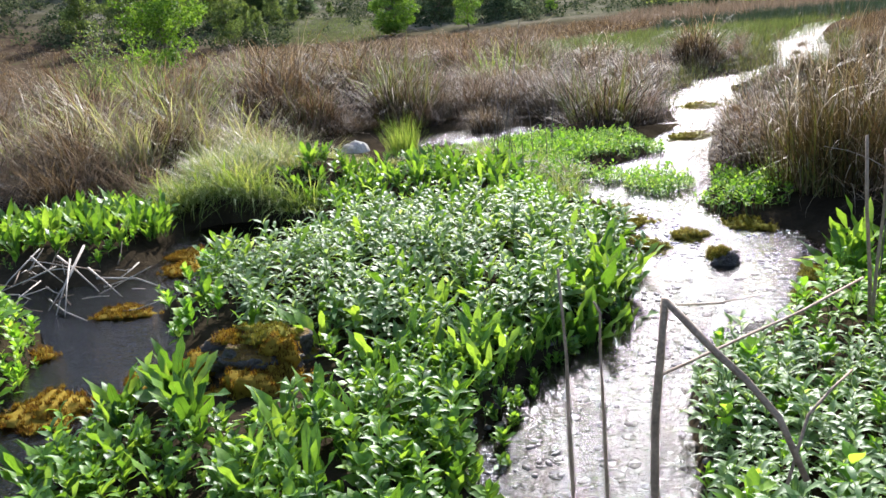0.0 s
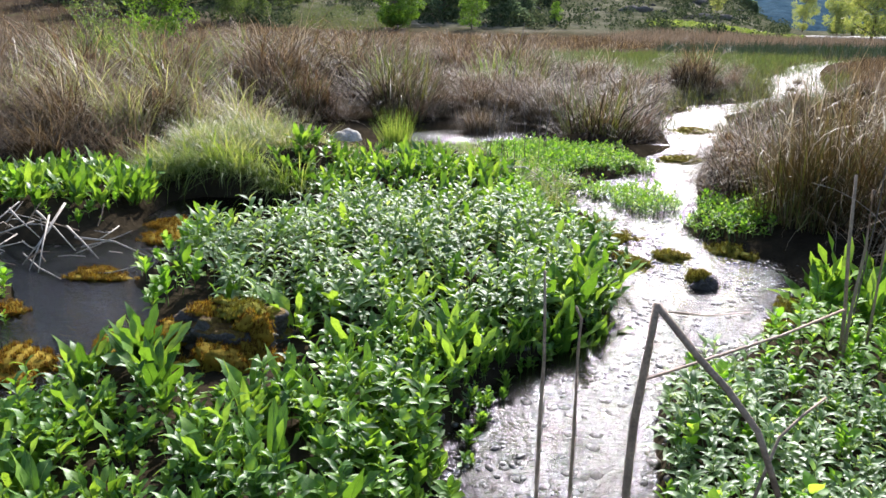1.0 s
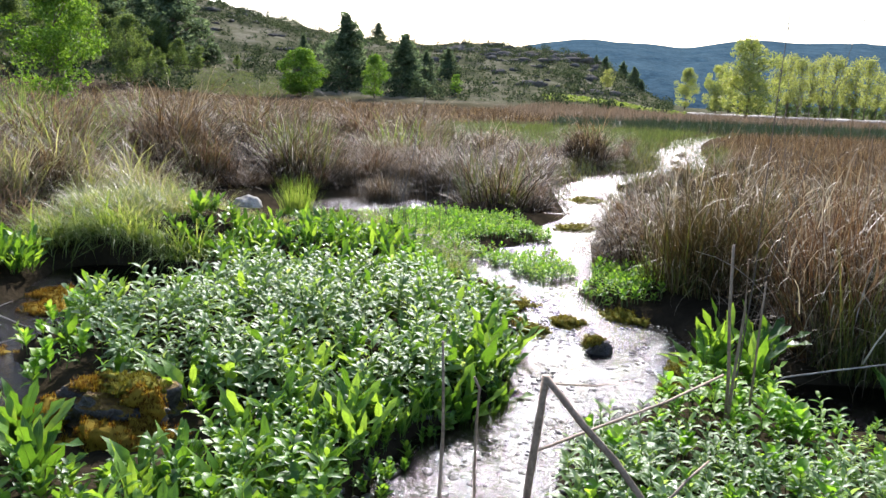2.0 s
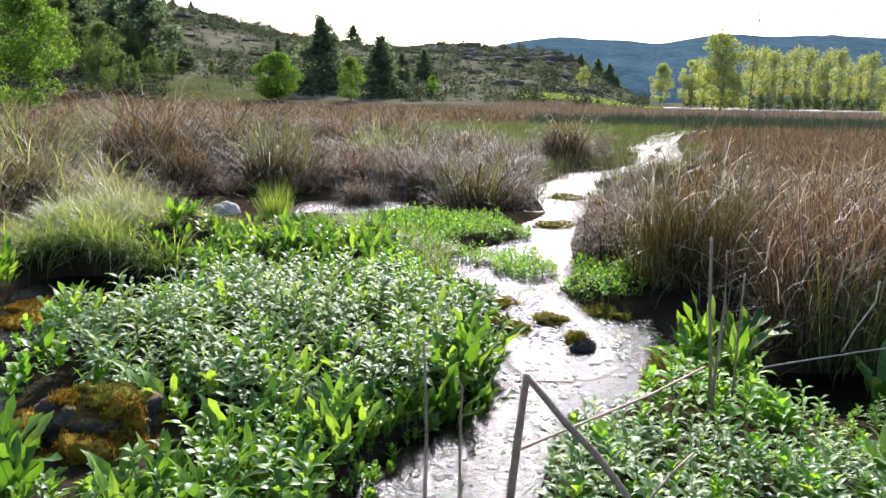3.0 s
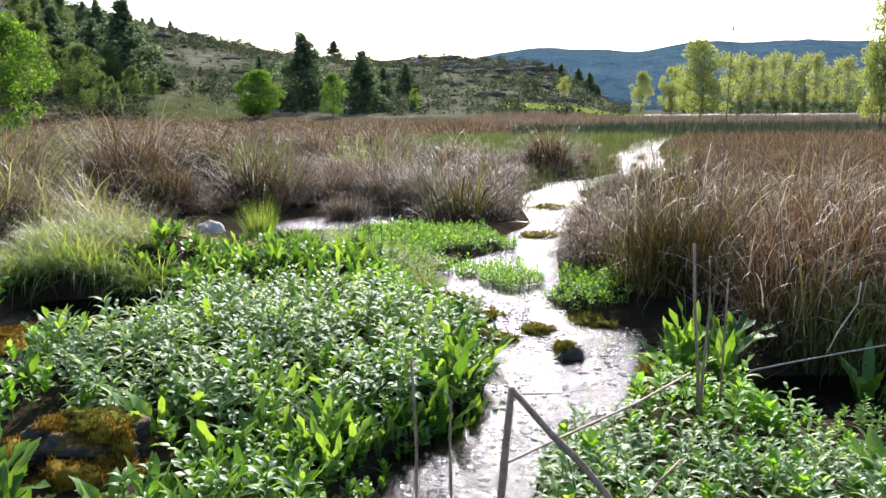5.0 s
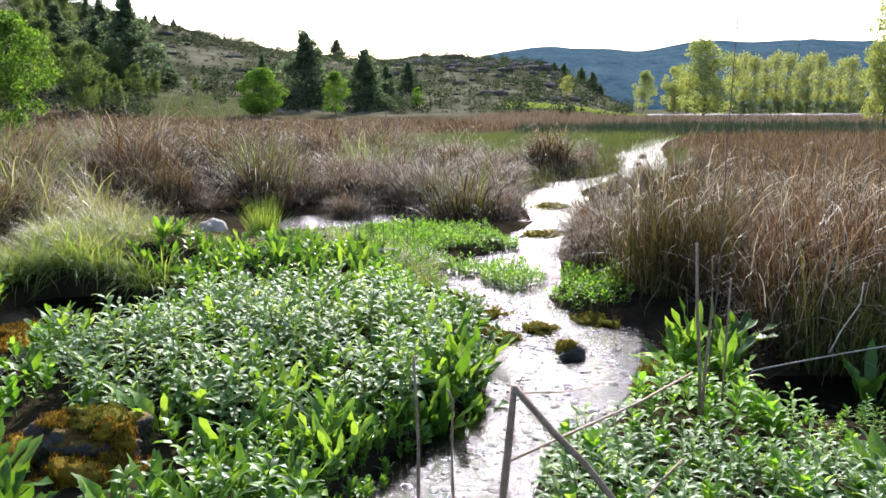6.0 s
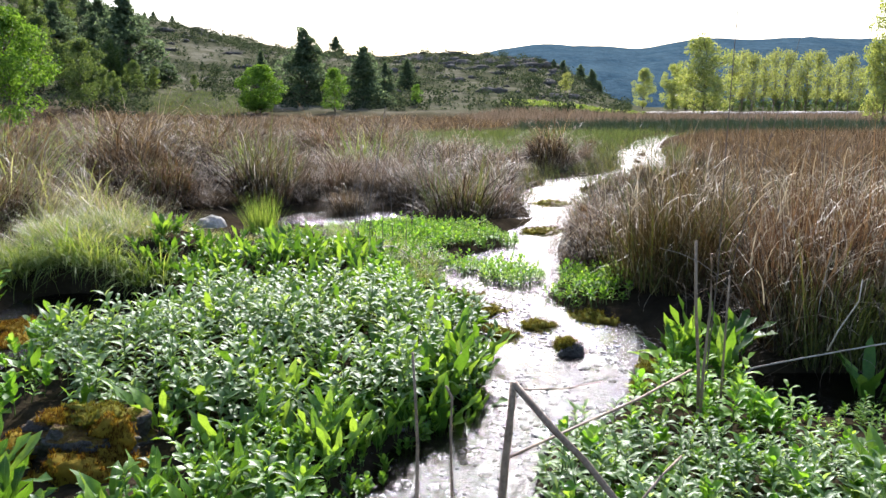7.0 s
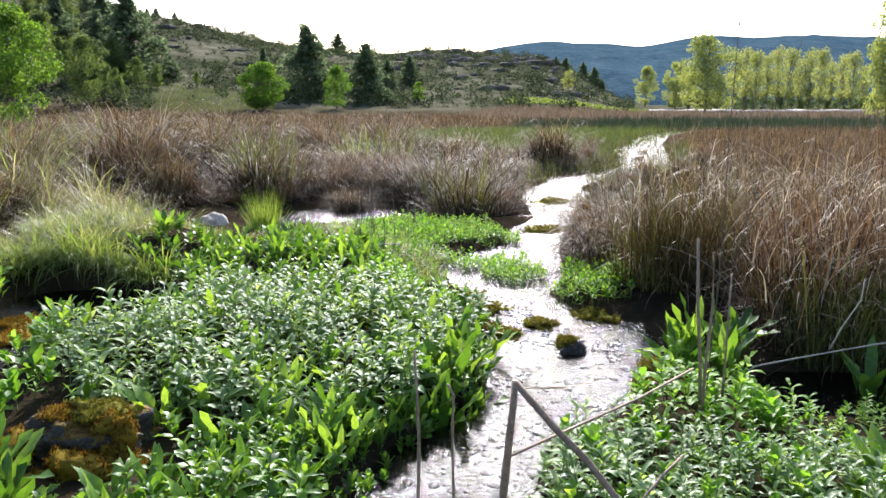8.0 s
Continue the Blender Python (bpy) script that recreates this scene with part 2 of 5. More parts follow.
def water_material(name, swell, rough, tint):
    m, nt, p, out = material(name)
    pos = nt.nodes.new("ShaderNodeNewGeometry").outputs["Position"]
    stretch = nt.nodes.new("ShaderNodeMapping")
    stretch.inputs["Scale"].default_value = (0.95, 1.1, 1.0)
    nt.links.new(pos, stretch.inputs["Vector"])
    pos = stretch.outputs[0]
    a, b, c = noise_tex(nt, 5.0, 2, 0.5, pos), noise_tex(nt, 40.0, 3, 0.6, pos), noise_tex(nt, 120.0, 2, 0.5, pos)
    half = nt.nodes.new("ShaderNodeMath")
    half.operation = "MULTIPLY"
    nt.links.new(a, half.inputs[0])
    half.inputs[1].default_value = 0.45
    total = half.outputs[0]
    for wave, weight in ((b, 0.75), (c, 0.16)):
        add = nt.nodes.new("ShaderNodeMath")
        add.operation = "MULTIPLY_ADD"
        nt.links.new(wave, add.inputs[0])
        add.inputs[1].default_value = weight
        nt.links.new(total, add.inputs[2])
        total = add.outputs[0]
    normal = bump(nt, total, 1.0, swell)
    gloss = nt.nodes.new("ShaderNodeBsdfGlossy")
    gloss.inputs["Roughness"].default_value = rough
    nt.links.new(normal, gloss.inputs["Normal"])
    clear = nt.nodes.new("ShaderNodeBsdfTransparent")
    clear.inputs[0].default_value = tint
    fr = nt.nodes.new("ShaderNodeFresnel")
    fr.inputs[0].default_value = 1.33
    nt.links.new(normal, fr.inputs["Normal"])
    ms = nt.nodes.new("ShaderNodeMixShader")
    nt.links.new(fr.outputs[0], ms.inputs[0])
    nt.links.new(clear.outputs[0], ms.inputs[1])
    nt.links.new(gloss.outputs[0], ms.inputs[2])
    nt.links.new(ms.outputs[0], out.inputs[0])
    nt.nodes.remove(p)
    return m


def mossy_rock_material():
    m, nt, p, out = material("mossy_tufa")
    n, f = noise_tex(nt, 9, 6), noise_tex(nt, 70, 4)
    stone_col = ramp(nt, n, [(0.3, (0.045, 0.04, 0.036)), (0.55, (0.12, 0.108, 0.095)), (0.75, (0.25, 0.23, 0.2))])
    moss_col = ramp(nt, noise_tex(nt, 14, 5), [(0.3, (0.07, 0.035, 0.01)), (0.5, (0.17, 0.1, 0.016)), (0.7, (0.22, 0.22, 0.03))])
    sep = nt.nodes.new("ShaderNodeSeparateXYZ")
    nt.links.new(nt.nodes.new("ShaderNodeNewGeometry").outputs["Normal"], sep.inputs[0])
    add = nt.nodes.new("ShaderNodeMath")
    nt.links.new(sep.outputs[2], add.inputs[0])
    nt.links.new(noise_tex(nt, 7, 5), add.inputs[1])
    rng_ = nt.nodes.new("ShaderNodeMapRange")
    nt.links.new(add.outputs[0], rng_.inputs[0])
    rng_.inputs[1].default_value, rng_.inputs[2].default_value = 1.15, 1.3
    col = blend(nt, rng_.outputs[0], stone_col, moss_col)
    col = blend(nt, 0.6, col, ramp(nt, f, [(0.3, (0.4, 0.4, 0.4)), (0.7, (1.3, 1.3, 1.3))]), "MULTIPLY")
    nt.links.new(col, p.inputs["Base Color"])
    p.inputs["Roughness"].default_value, p.inputs["Specular IOR Level"].default_value = 0.8, 0.25
    nt.links.new(bump(nt, blend(nt, 0.5, n, f), 1.0, 0.06), p.inputs["Normal"])
    return m


M_GROUND, M_MOSSROCK = ground_material(), mossy_rock_material()
M_WATER = water_material("running_water", 0.0145, 0.13, (0.62, 0.64, 0.6, 1))
M_STILL = water_material("still_pool_water", 0.02, 0.06, (0.2, 0.22, 0.22, 1))
# pinewood of the far hills: blue aerial haze is painted into the base colour
M_HAZEWOOD = solid("pinewood_haze_blue", [(0.35, (0.042, 0.08, 0.108)), (0.65, (0.07, 0.115, 0.14))], 0.02, 1.0, 0.6, 5.0, 5, 0.0)


# ---- builders ----
def mesh_from(name, verts, faces, mats, smooth=False, mat_index=None):
    me = bpy.data.meshes.new(name)
    me.from_pydata([tuple(v) for v in verts] if not isinstance(verts, np.ndarray) else verts.tolist(), [],
                   faces.tolist() if isinstance(faces, np.ndarray) else faces)
    for mt in mats if isinstance(mats, (list, tuple)) else [mats]:
        me.materials.append(mt)
    if mat_index is not None:
        me.polygons.foreach_set("material_index", np.asarray(mat_index, dtype=np.int32))
    if smooth:
        me.polygons.foreach_set("use_smooth", np.ones(len(me.polygons), dtype=bool))
    me.update()
    return me


def attach(name, mesh, parent, label=""):
    ob = new(name, mesh)
    ob.parent = parent
    return tagged(ob, label)


def thing(name, x, y, z, label, category, group="", turn=0.0, size=1.0):
    ob = new(name)
    ob.matrix_basis = Matrix.LocRotScale((x, y, z), Euler((0, 0, turn)), (size, size, size))
    return tagged(ob, label, category, group)


def strips(rng, base, azim, lean, droop, length, width, segs=4, profile=None, fold=0.0):
    """Bent, tapered blades as arrays: verts, faces. lean: angle from upright at the foot; droop: added by the tip."""
    n = len(base)
    t = np.linspace(0, 1, segs + 1)
    ang = lean[:, None] + droop[:, None] * t[None, :] ** 1.5
    step = length[:, None] / segs
    rad = np.concatenate([np.zeros((n, 1)), np.cumsum(np.sin(ang[:, :-1]) * step, 1)], 1)
    up = np.concatenate([np.zeros((n, 1)), np.cumsum(np.cos(ang[:, :-1]) * step, 1)], 1)
    ca, sa = np.cos(azim)[:, None], np.sin(azim)[:, None]
    cen = np.stack([base[:, 0:1] + rad * ca, base[:, 1:2] + rad * sa, base[:, 2:3] + up], 2)
    w = (np.clip(1.02 - t ** 2, 0.04, 1) if profile is None else np.asarray(profile))[None, :] * width[:, None] * 0.5
    tw = azim + np.pi / 2 + rng.uniform(-0.9, 0.9, n)
    side = np.stack([np.cos(tw), np.sin(tw), np.zeros(n)], 1)[:, None, :] * w[:, :, None]
    verts = np.stack([cen - side, cen + side], 2).reshape(-1, 3)
    idx = np.arange(n)[:, None] * (segs + 1) * 2 + np.arange(segs)[None, :] * 2
    faces = np.stack([idx, idx + 1, idx + 3, idx + 2], 2).reshape(-1, 4)
    return verts, faces


def tuft_mesh(name, seed, n, radius, height, width, lean, droop, mat, segs=4, spread=0.3, bias=None, wild=0.9, rise=0.0):
    """A tuft of blades that fan out from a round foot."""
    rng = np.random.default_rng(seed)
    r, a = radius * np.sqrt(rng.uniform(0, 1, n)), rng.uniform(0, 2 * np.pi, n)
    base = np.stack([r * np.cos(a), r * np.sin(a), rng.uniform(0, 1, n) * rise - 0.03], 1)
    azim = a + rng.normal(0, wild, n)
    if bias is not None:
        azim = np.where(rng.uniform(0, 1, n) < 0.5, rng.normal(bias, 0.7, n), azim)
    ln = np.abs(rng.normal(lean, spread * 0.7, n)) * (0.4 + 0.8 * r / radius)
    v, f = strips(rng, base, azim, ln, np.abs(rng.normal(droop, spread, n)), height * np.where(rng.uniform(0, 1, n) < 0.12, rng.uniform(1.05, 1.35, n), rng.uniform(0.4, 1.05, n)),
                  width * rng.uniform(0.6, 1.3, n), segs)
    return mesh_from(name, v, f, mat)


def field(rng, inside, x0, x1, y0, y1, gap):
    """Jittered points over a stretch of ground, kept where inside(x, y)."""
    xs, ys = np.arange(x0, x1, gap), np.arange(y0, y1, gap)
    gx, gy = np.meshgrid(xs, ys)
    p = np.stack([gx.ravel(), gy.ravel()], 1) + rng.uniform(-0.5, 0.5, (gx.size, 2)) * gap
    return np.array([q for q in p if inside(q[0], q[1])]).reshape(-1, 2)


def in_poly(poly):
    def test(x, y):
        c, j = False, len(poly) - 1
        for i in range(len(poly)):
            (xi, yi), (xj, yj) = poly[i], poly[j]
            if (yi > y) != (yj > y) and x < (xj - xi) * (y - yi) / (yj - yi) + xi:
                c = not c
            j = i
        return c
    return test


def stamp(protos, rng, pts, ground, size, tilt=0.15):
    """Copies of small proto arrays (verts, faces, mat) joined into one mesh's arrays."""
    vs, fs, ms, off = [], [], [], 0
    for x, y in pts:
        v, f, mi = protos[rng.integers(len(protos))]
        s = size * rng.uniform(0.7, 1.2) * (1.0 + 0.55 * noise.noise((x * 2.5, y * 2.5, 3.0)))
        m = np.array(Euler((rng.normal(0, tilt), rng.normal(0, tilt), rng.uniform(0, 6.283))).to_matrix()) * s
        vs.append(v @ m.T + np.array([x, y, ground(x, y)]))
        fs.append(f + off)
        ms.append(mi)
        off += len(v)
    return np.concatenate(vs), np.concatenate(fs), np.concatenate(ms)


# ---- ground, stream and hills ----
# banks of the stream and pools, walked upstream
LEFT_BANK = [(-2.2, -9.0), (-1.5, -6.0), (-0.75, -3.5), (-0.5, -1.0), (-0.46, 0.5), (-0.41, 2.6), (-0.31, 2.95), (-0.24, 3.2), (-0.04, 3.52), (0.2, 3.85), (0.26, 4.5), (0.33, 5.04), (0.34, 5.47), (0.17, 6.17), (-0.12, 6.82), (0.25, 7.75),
             (0.75, 8.41), (0.8, 9.4), (1.06, 9.86), (1.23, 10.4), (1.29, 13.0), (2.2, 16.2), (3.3, 17.2), (4.4, 19.0), (4.75, 21.0), (5.5, 25.0), (7.4, 31.0), (9.6, 38.0), (13.0, 44.0)]
RIGHT_BANK = [(-1.1, -9.0), (-0.5, -6.0), (0.2, -3.5), (0.4, -1.0), (0.3, 0.5), (0.35, 2.77), (0.47, 3.23), (0.8, 3.48), (1.3, 4.29), (1.42, 4.72), (1.38, 5.24), (1.04, 5.3), (1.03, 5.55), (0.85, 6.07), (1.08, 6.7), (1.23, 8.07),
              (1.5, 9.4), (1.94, 11.2), (2.61, 13.5), (3.3, 15.9), (4.3, 16.8), (5.5, 19.0), (6.2, 21.0), (7.2, 25.3), (8.7, 31.0), (11.0, 38.0), (14.5, 44.0)]
POOL = [(-2.3, 1.6), (-1.9, 2.3), (-1.95, 2.6), (-1.98, 3.1), (-2.17, 3.6), (-2.5, 3.95), (-2.58, 4.5), (-2.4, 4.9), (-2.0, 5.15), (-1.98, 5.7), (-2.3, 6.1), (-3.1, 6.2), (-3.35, 5.9), (-3.25, 5.4),
        (-3.1, 4.95), (-3.2, 4.6), (-3.7, 4.5), (-4.1, 4.4), (-3.6, 3.95), (-3.1, 3.7), (-2.8, 3.35), (-2.7, 2.7), (-2.6, 2.1)]
BACK = [(-2.5, 9.75), (-2.1, 9.6), (-1.65, 9.6), (-0.62, 9.9), (0.3, 10.0), (0.9, 10.2), (1.3, 10.6), (-0.3, 11.0), (-0.77, 11.25), (-1.84, 11.3), (-2.3, 10.9), (-2.6, 10.3)]
HOLLOW = [(1.62, 3.95), (1.85, 4.3), (2.4, 4.3), (3.4, 4.1), (3.2, 3.5), (2.1, 3.45), (1.66, 3.55)]
STREAM = LEFT_BANK + RIGHT_BANK[::-1]
# raised banks: centre, half widths, rise
MOUNDS = [(-1.3, 6.9, 0.95, 0.85, 0.1), (-3.05, 7.05, 1.05, 1.0, 0.3), (-3.9, 5.35, 0.95, 0.8, 0.13), (-1.3, 8.2, 0.9, 0.5, 0.02), (-1.0, 4.6, 1.2, 1.2, 0.06), (0.1, 10.15, 0.6, 0.5, 0.14), (1.9, 5.9, 0.7, 0.8, 0.14), (-5.2, 8.0, 1.2, 0.9, 0.2), (-3.4, 3.0, 0.65, 0.95, 0.13)]


def edge_distance(poly, x, y):
    """Distance from the edge of a water surface: below 0 in the water."""
    best, inside, j = 1e9, False, len(poly) - 1
    for i in range(len(poly)):
        (bx, by), (ax, ay) = poly[i], poly[j]
        dx, dy = bx - ax, by - ay
        t = min(1.0, max(0.0, ((x - ax) * dx + (y - ay) * dy) / (dx * dx + dy * dy)))
        best = min(best, math.hypot(x - ax - t * dx, y - ay - t * dy))
        if (by > y) != (ay > y) and x < (ax - bx) * (y - by) / (ay - by) + bx:
            inside = not inside
        j = i
    return -best if inside else best


WATERS = [(p, min(q[0] for q in p) - 0.4, max(q[0] for q in p) + 0.4, min(q[1] for q in p) - 0.4, max(q[1] for q in p) + 0.4) for p in (STREAM, POOL, BACK, HOLLOW)]


def wet(x, y):
    x += 0.07 * noise.noise((x * 2.2, y * 2.2, 7.0)) + (0.55 * noise.noise((x * 0.8, y * 0.6, 9.0)) if y > 11.5 else 0.0)
    return min([edge_distance(p, x, y) for p, x0, x1, y0, y1 in WATERS if x0 < x < x1 and y0 < y < y1] + [0.4])


# skyline of the near hills: slope x / y, and rise over distance
SKYLINE = [(-1.2, 0.24), (-0.7, 0.18), (-0.56, 0.135), (-0.367, 0.096), (-0.324, 0.091), (-0.253, 0.082), (-0.189, 0.071), (-0.117, 0.066), (-0.067, 0.064), (-0.031, 0.066),
           (0.054, 0.063), (0.126, 0.052), (0.169, 0.040), (0.197, 0.023), (0.226, 0.010), (0.26, 0.004), (0.4, 0.0), (3.0, 0.0)]


def smooth(lo, hi, v):
    t = min(1.0, max(0.0, (v - lo) / (hi - lo)))
    return t * t * (3 - 2 * t)


def ground_z(x, y):
    h = 0.07 + 0.05 * noise.noise((x * 0.8, y * 0.8, 0.0)) + 0.02 * noise.noise((x * 3, y * 3, 4.0))
    if y < 46 and -8 < x < 17:
        for cx, cy, rx, ry, up in MOUNDS:
            q = math.hypot((x - cx) / rx, (y - cy) / ry)
            if q < 1:
                h += up * smooth(0, 0.45, 1 - q)
        w = wet(x, y)
        h = -0.11 + (h + 0.11) * smooth(-0.12, 0.12, w) + 0.02 * noise.noise((x * 6, y * 6, 2.0))
    if y > 60:
        d = math.hypot(x, y)
        rise = np.interp(x / y, [p[0] for p in SKYLINE], [p[1] for p in SKYLINE])
        lift = smooth(80, 270, d) * (1 - 0.6 * smooth(300, 700, d))
        h += rise * 270 * lift + lift * rise * 40 * noise.noise((x * 0.02, y * 0.02, 0.0)) + 1.4 * lift * min(1, rise * 20) * noise.noise((x * 0.08, y * 0.08, 3.0))
    return h


def ground_sheet():
    ux, uy = np.linspace(-1, 1, 281), np.linspace(-0.36, 1, 360)
    xs = np.sinh(ux * 7.0) / np.sinh(7.0) * 1600
    ys = 3.5 + np.sinh(uy * 7.2) / np.sinh(7.2) * 2200
    ys[0] = -60
    verts = [(x, y, ground_z(x, y)) for y in ys for x in xs]
    nx = len(xs)
    i = (np.arange(len(ys) - 1)[:, None] * nx + np.arange(nx - 1)[None, :]).ravel()
    me = mesh_from("ground", verts, np.stack([i, i + 1, i + nx + 1, i + nx], 1), M_GROUND, True)
    return tagged(new("ground", me), "marshy ground of dark peat and brown thatch rising to scrubby hills", "ground", kind="structure")


ground_sheet()


def water_sheet(name, poly, z, label, mat):
    """A level sheet that runs a little way under its banks."""
    bm = bmesh.new()
    f = bm.faces.new([bm.verts.new((x, y, z)) for x, y in poly])
    f.normal_update()
    if f.normal.z < 0:
        f.normal_flip()
    bmesh.ops.inset_region(bm, faces=[f], thickness=0.1, use_outset=True)
    bmesh.ops.triangulate(bm, faces=bm.faces[:])
    me = bpy.data.meshes.new(name)
    bm.to_mesh(me)
    bm.free()
    me.materials.append(mat)
    return tagged(new(name, me), label, "water", kind="structure")


water_sheet("water_stream", STREAM, 0.0, "shallow clear running stream glittering in the sun", M_WATER)
water_sheet("water_side_pool", POOL, 0.004, "dark side pool of clear water beside a mossy rock", M_STILL)
water_sheet("water_hollow", HOLLOW, -0.03, "dark seep of still water under the rushes", M_STILL)
water_sheet("water_back_channel", BACK, -0.004, "narrow bright channel of water below the rushes", M_WATER)


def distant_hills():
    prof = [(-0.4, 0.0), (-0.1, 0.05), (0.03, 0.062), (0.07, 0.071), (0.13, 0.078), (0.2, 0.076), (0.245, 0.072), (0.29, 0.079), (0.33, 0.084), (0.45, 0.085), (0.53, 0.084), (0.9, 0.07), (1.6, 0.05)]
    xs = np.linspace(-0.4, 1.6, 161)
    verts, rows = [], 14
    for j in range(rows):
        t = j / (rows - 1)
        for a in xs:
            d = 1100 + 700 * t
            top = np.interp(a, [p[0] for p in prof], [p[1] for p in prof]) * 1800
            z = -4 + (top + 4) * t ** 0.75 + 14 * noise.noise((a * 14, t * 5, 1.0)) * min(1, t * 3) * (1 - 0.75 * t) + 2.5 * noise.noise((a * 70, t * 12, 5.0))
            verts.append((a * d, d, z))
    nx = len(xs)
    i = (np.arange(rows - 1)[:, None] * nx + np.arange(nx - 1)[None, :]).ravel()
    me = mesh_from("distant_hills", verts, np.stack([i, i + 1, i + nx + 1, i + nx], 1), M_HAZEWOOD, True)
    tagged(new("backdrop_hills", me), "long wooded hills on the horizon, blue distance haze painted into their colour", "hills", kind="structure")


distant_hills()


# ---- trees and hillside ----
def lump(seed, sx, sy, sz, rough, subdivisions=4):
    bm = bmesh.new()
    bmesh.ops.create_icosphere(bm, subdivisions=subdivisions, radius=1)
    for v in bm.verts:
        n = v.co.normalized()
        v.co *= 1 + rough * noise.noise(n * 1.6 + Vector((seed, 0, 0))) + rough * 0.5 * noise.noise(n * 4.5 + Vector((0, seed, 0))) + rough * 0.22 * noise.noise(n * 11 + Vector((seed, seed, 0)))
        v.co = Vector((v.co.x * sx, v.co.y * sy, v.co.z * sz))
    return bm


def tube(path, radii, sides=6):
    verts, faces = [], []
    for i, (p, r) in enumerate(zip(path, radii)):
        a, b = Vector(path[max(0, i - 1)]), Vector(path[min(len(path) - 1, i + 1)])
        q = (b - a).to_track_quat("Z", "Y")
        for k in range(sides):
            ang = 2 * math.pi * k / sides
            verts.append(Vector(p) + q @ Vector((math.cos(ang) * r, math.sin(ang) * r, 0)))
        if i:
            for k in range(sides):
                s, e = (i - 1) * sides, (k + 1) % sides
                faces.append((s + k, s + e, s + sides + e, s + sides + k))
    faces += [tuple(range(sides))[::-1], tuple(range(len(verts) - sides, len(verts)))]
    return verts, faces


def join(pieces):
    verts, faces = [], []
    for v, f in pieces:
        o = len(verts)
        verts += list(v)
        faces += [tuple(i + o for i in q) for q in f]
    return verts, faces


def leaf_cloud(rng, centres, radii, n, size, squash=0.8):
    """Small leaf pieces scattered in clumps."""
    k = rng.choice(len(centres), n, p=np.asarray(radii) ** 2 / np.sum(np.asarray(radii) ** 2))
    d = rng.normal(0, 1, (n, 3))
    d /= np.linalg.norm(d, axis=1)[:, None]
    r = np.asarray(radii)[k] * rng.uniform(0.35, 1.08, n) ** 0.6
    c = np.asarray(centres)[k] + d * r[:, None] * np.array([1, 1, squash])
    u = rng.normal(0, 1, (n, 3))
    u /= np.linalg.norm(u, axis=1)[:, None]
    w = np.cross(u, rng.normal(0, 1, (n, 3)))
    w /= np.linalg.norm(w, axis=1)[:, None]
    s = size * rng.uniform(0.6, 1.4, (n, 1))
    verts = np.stack([c - u * s, c + w * s * 0.5, c + u * s, c - w * s * 0.5], 1).reshape(-1, 3)
    return verts, np.arange(n * 4).reshape(n, 4)


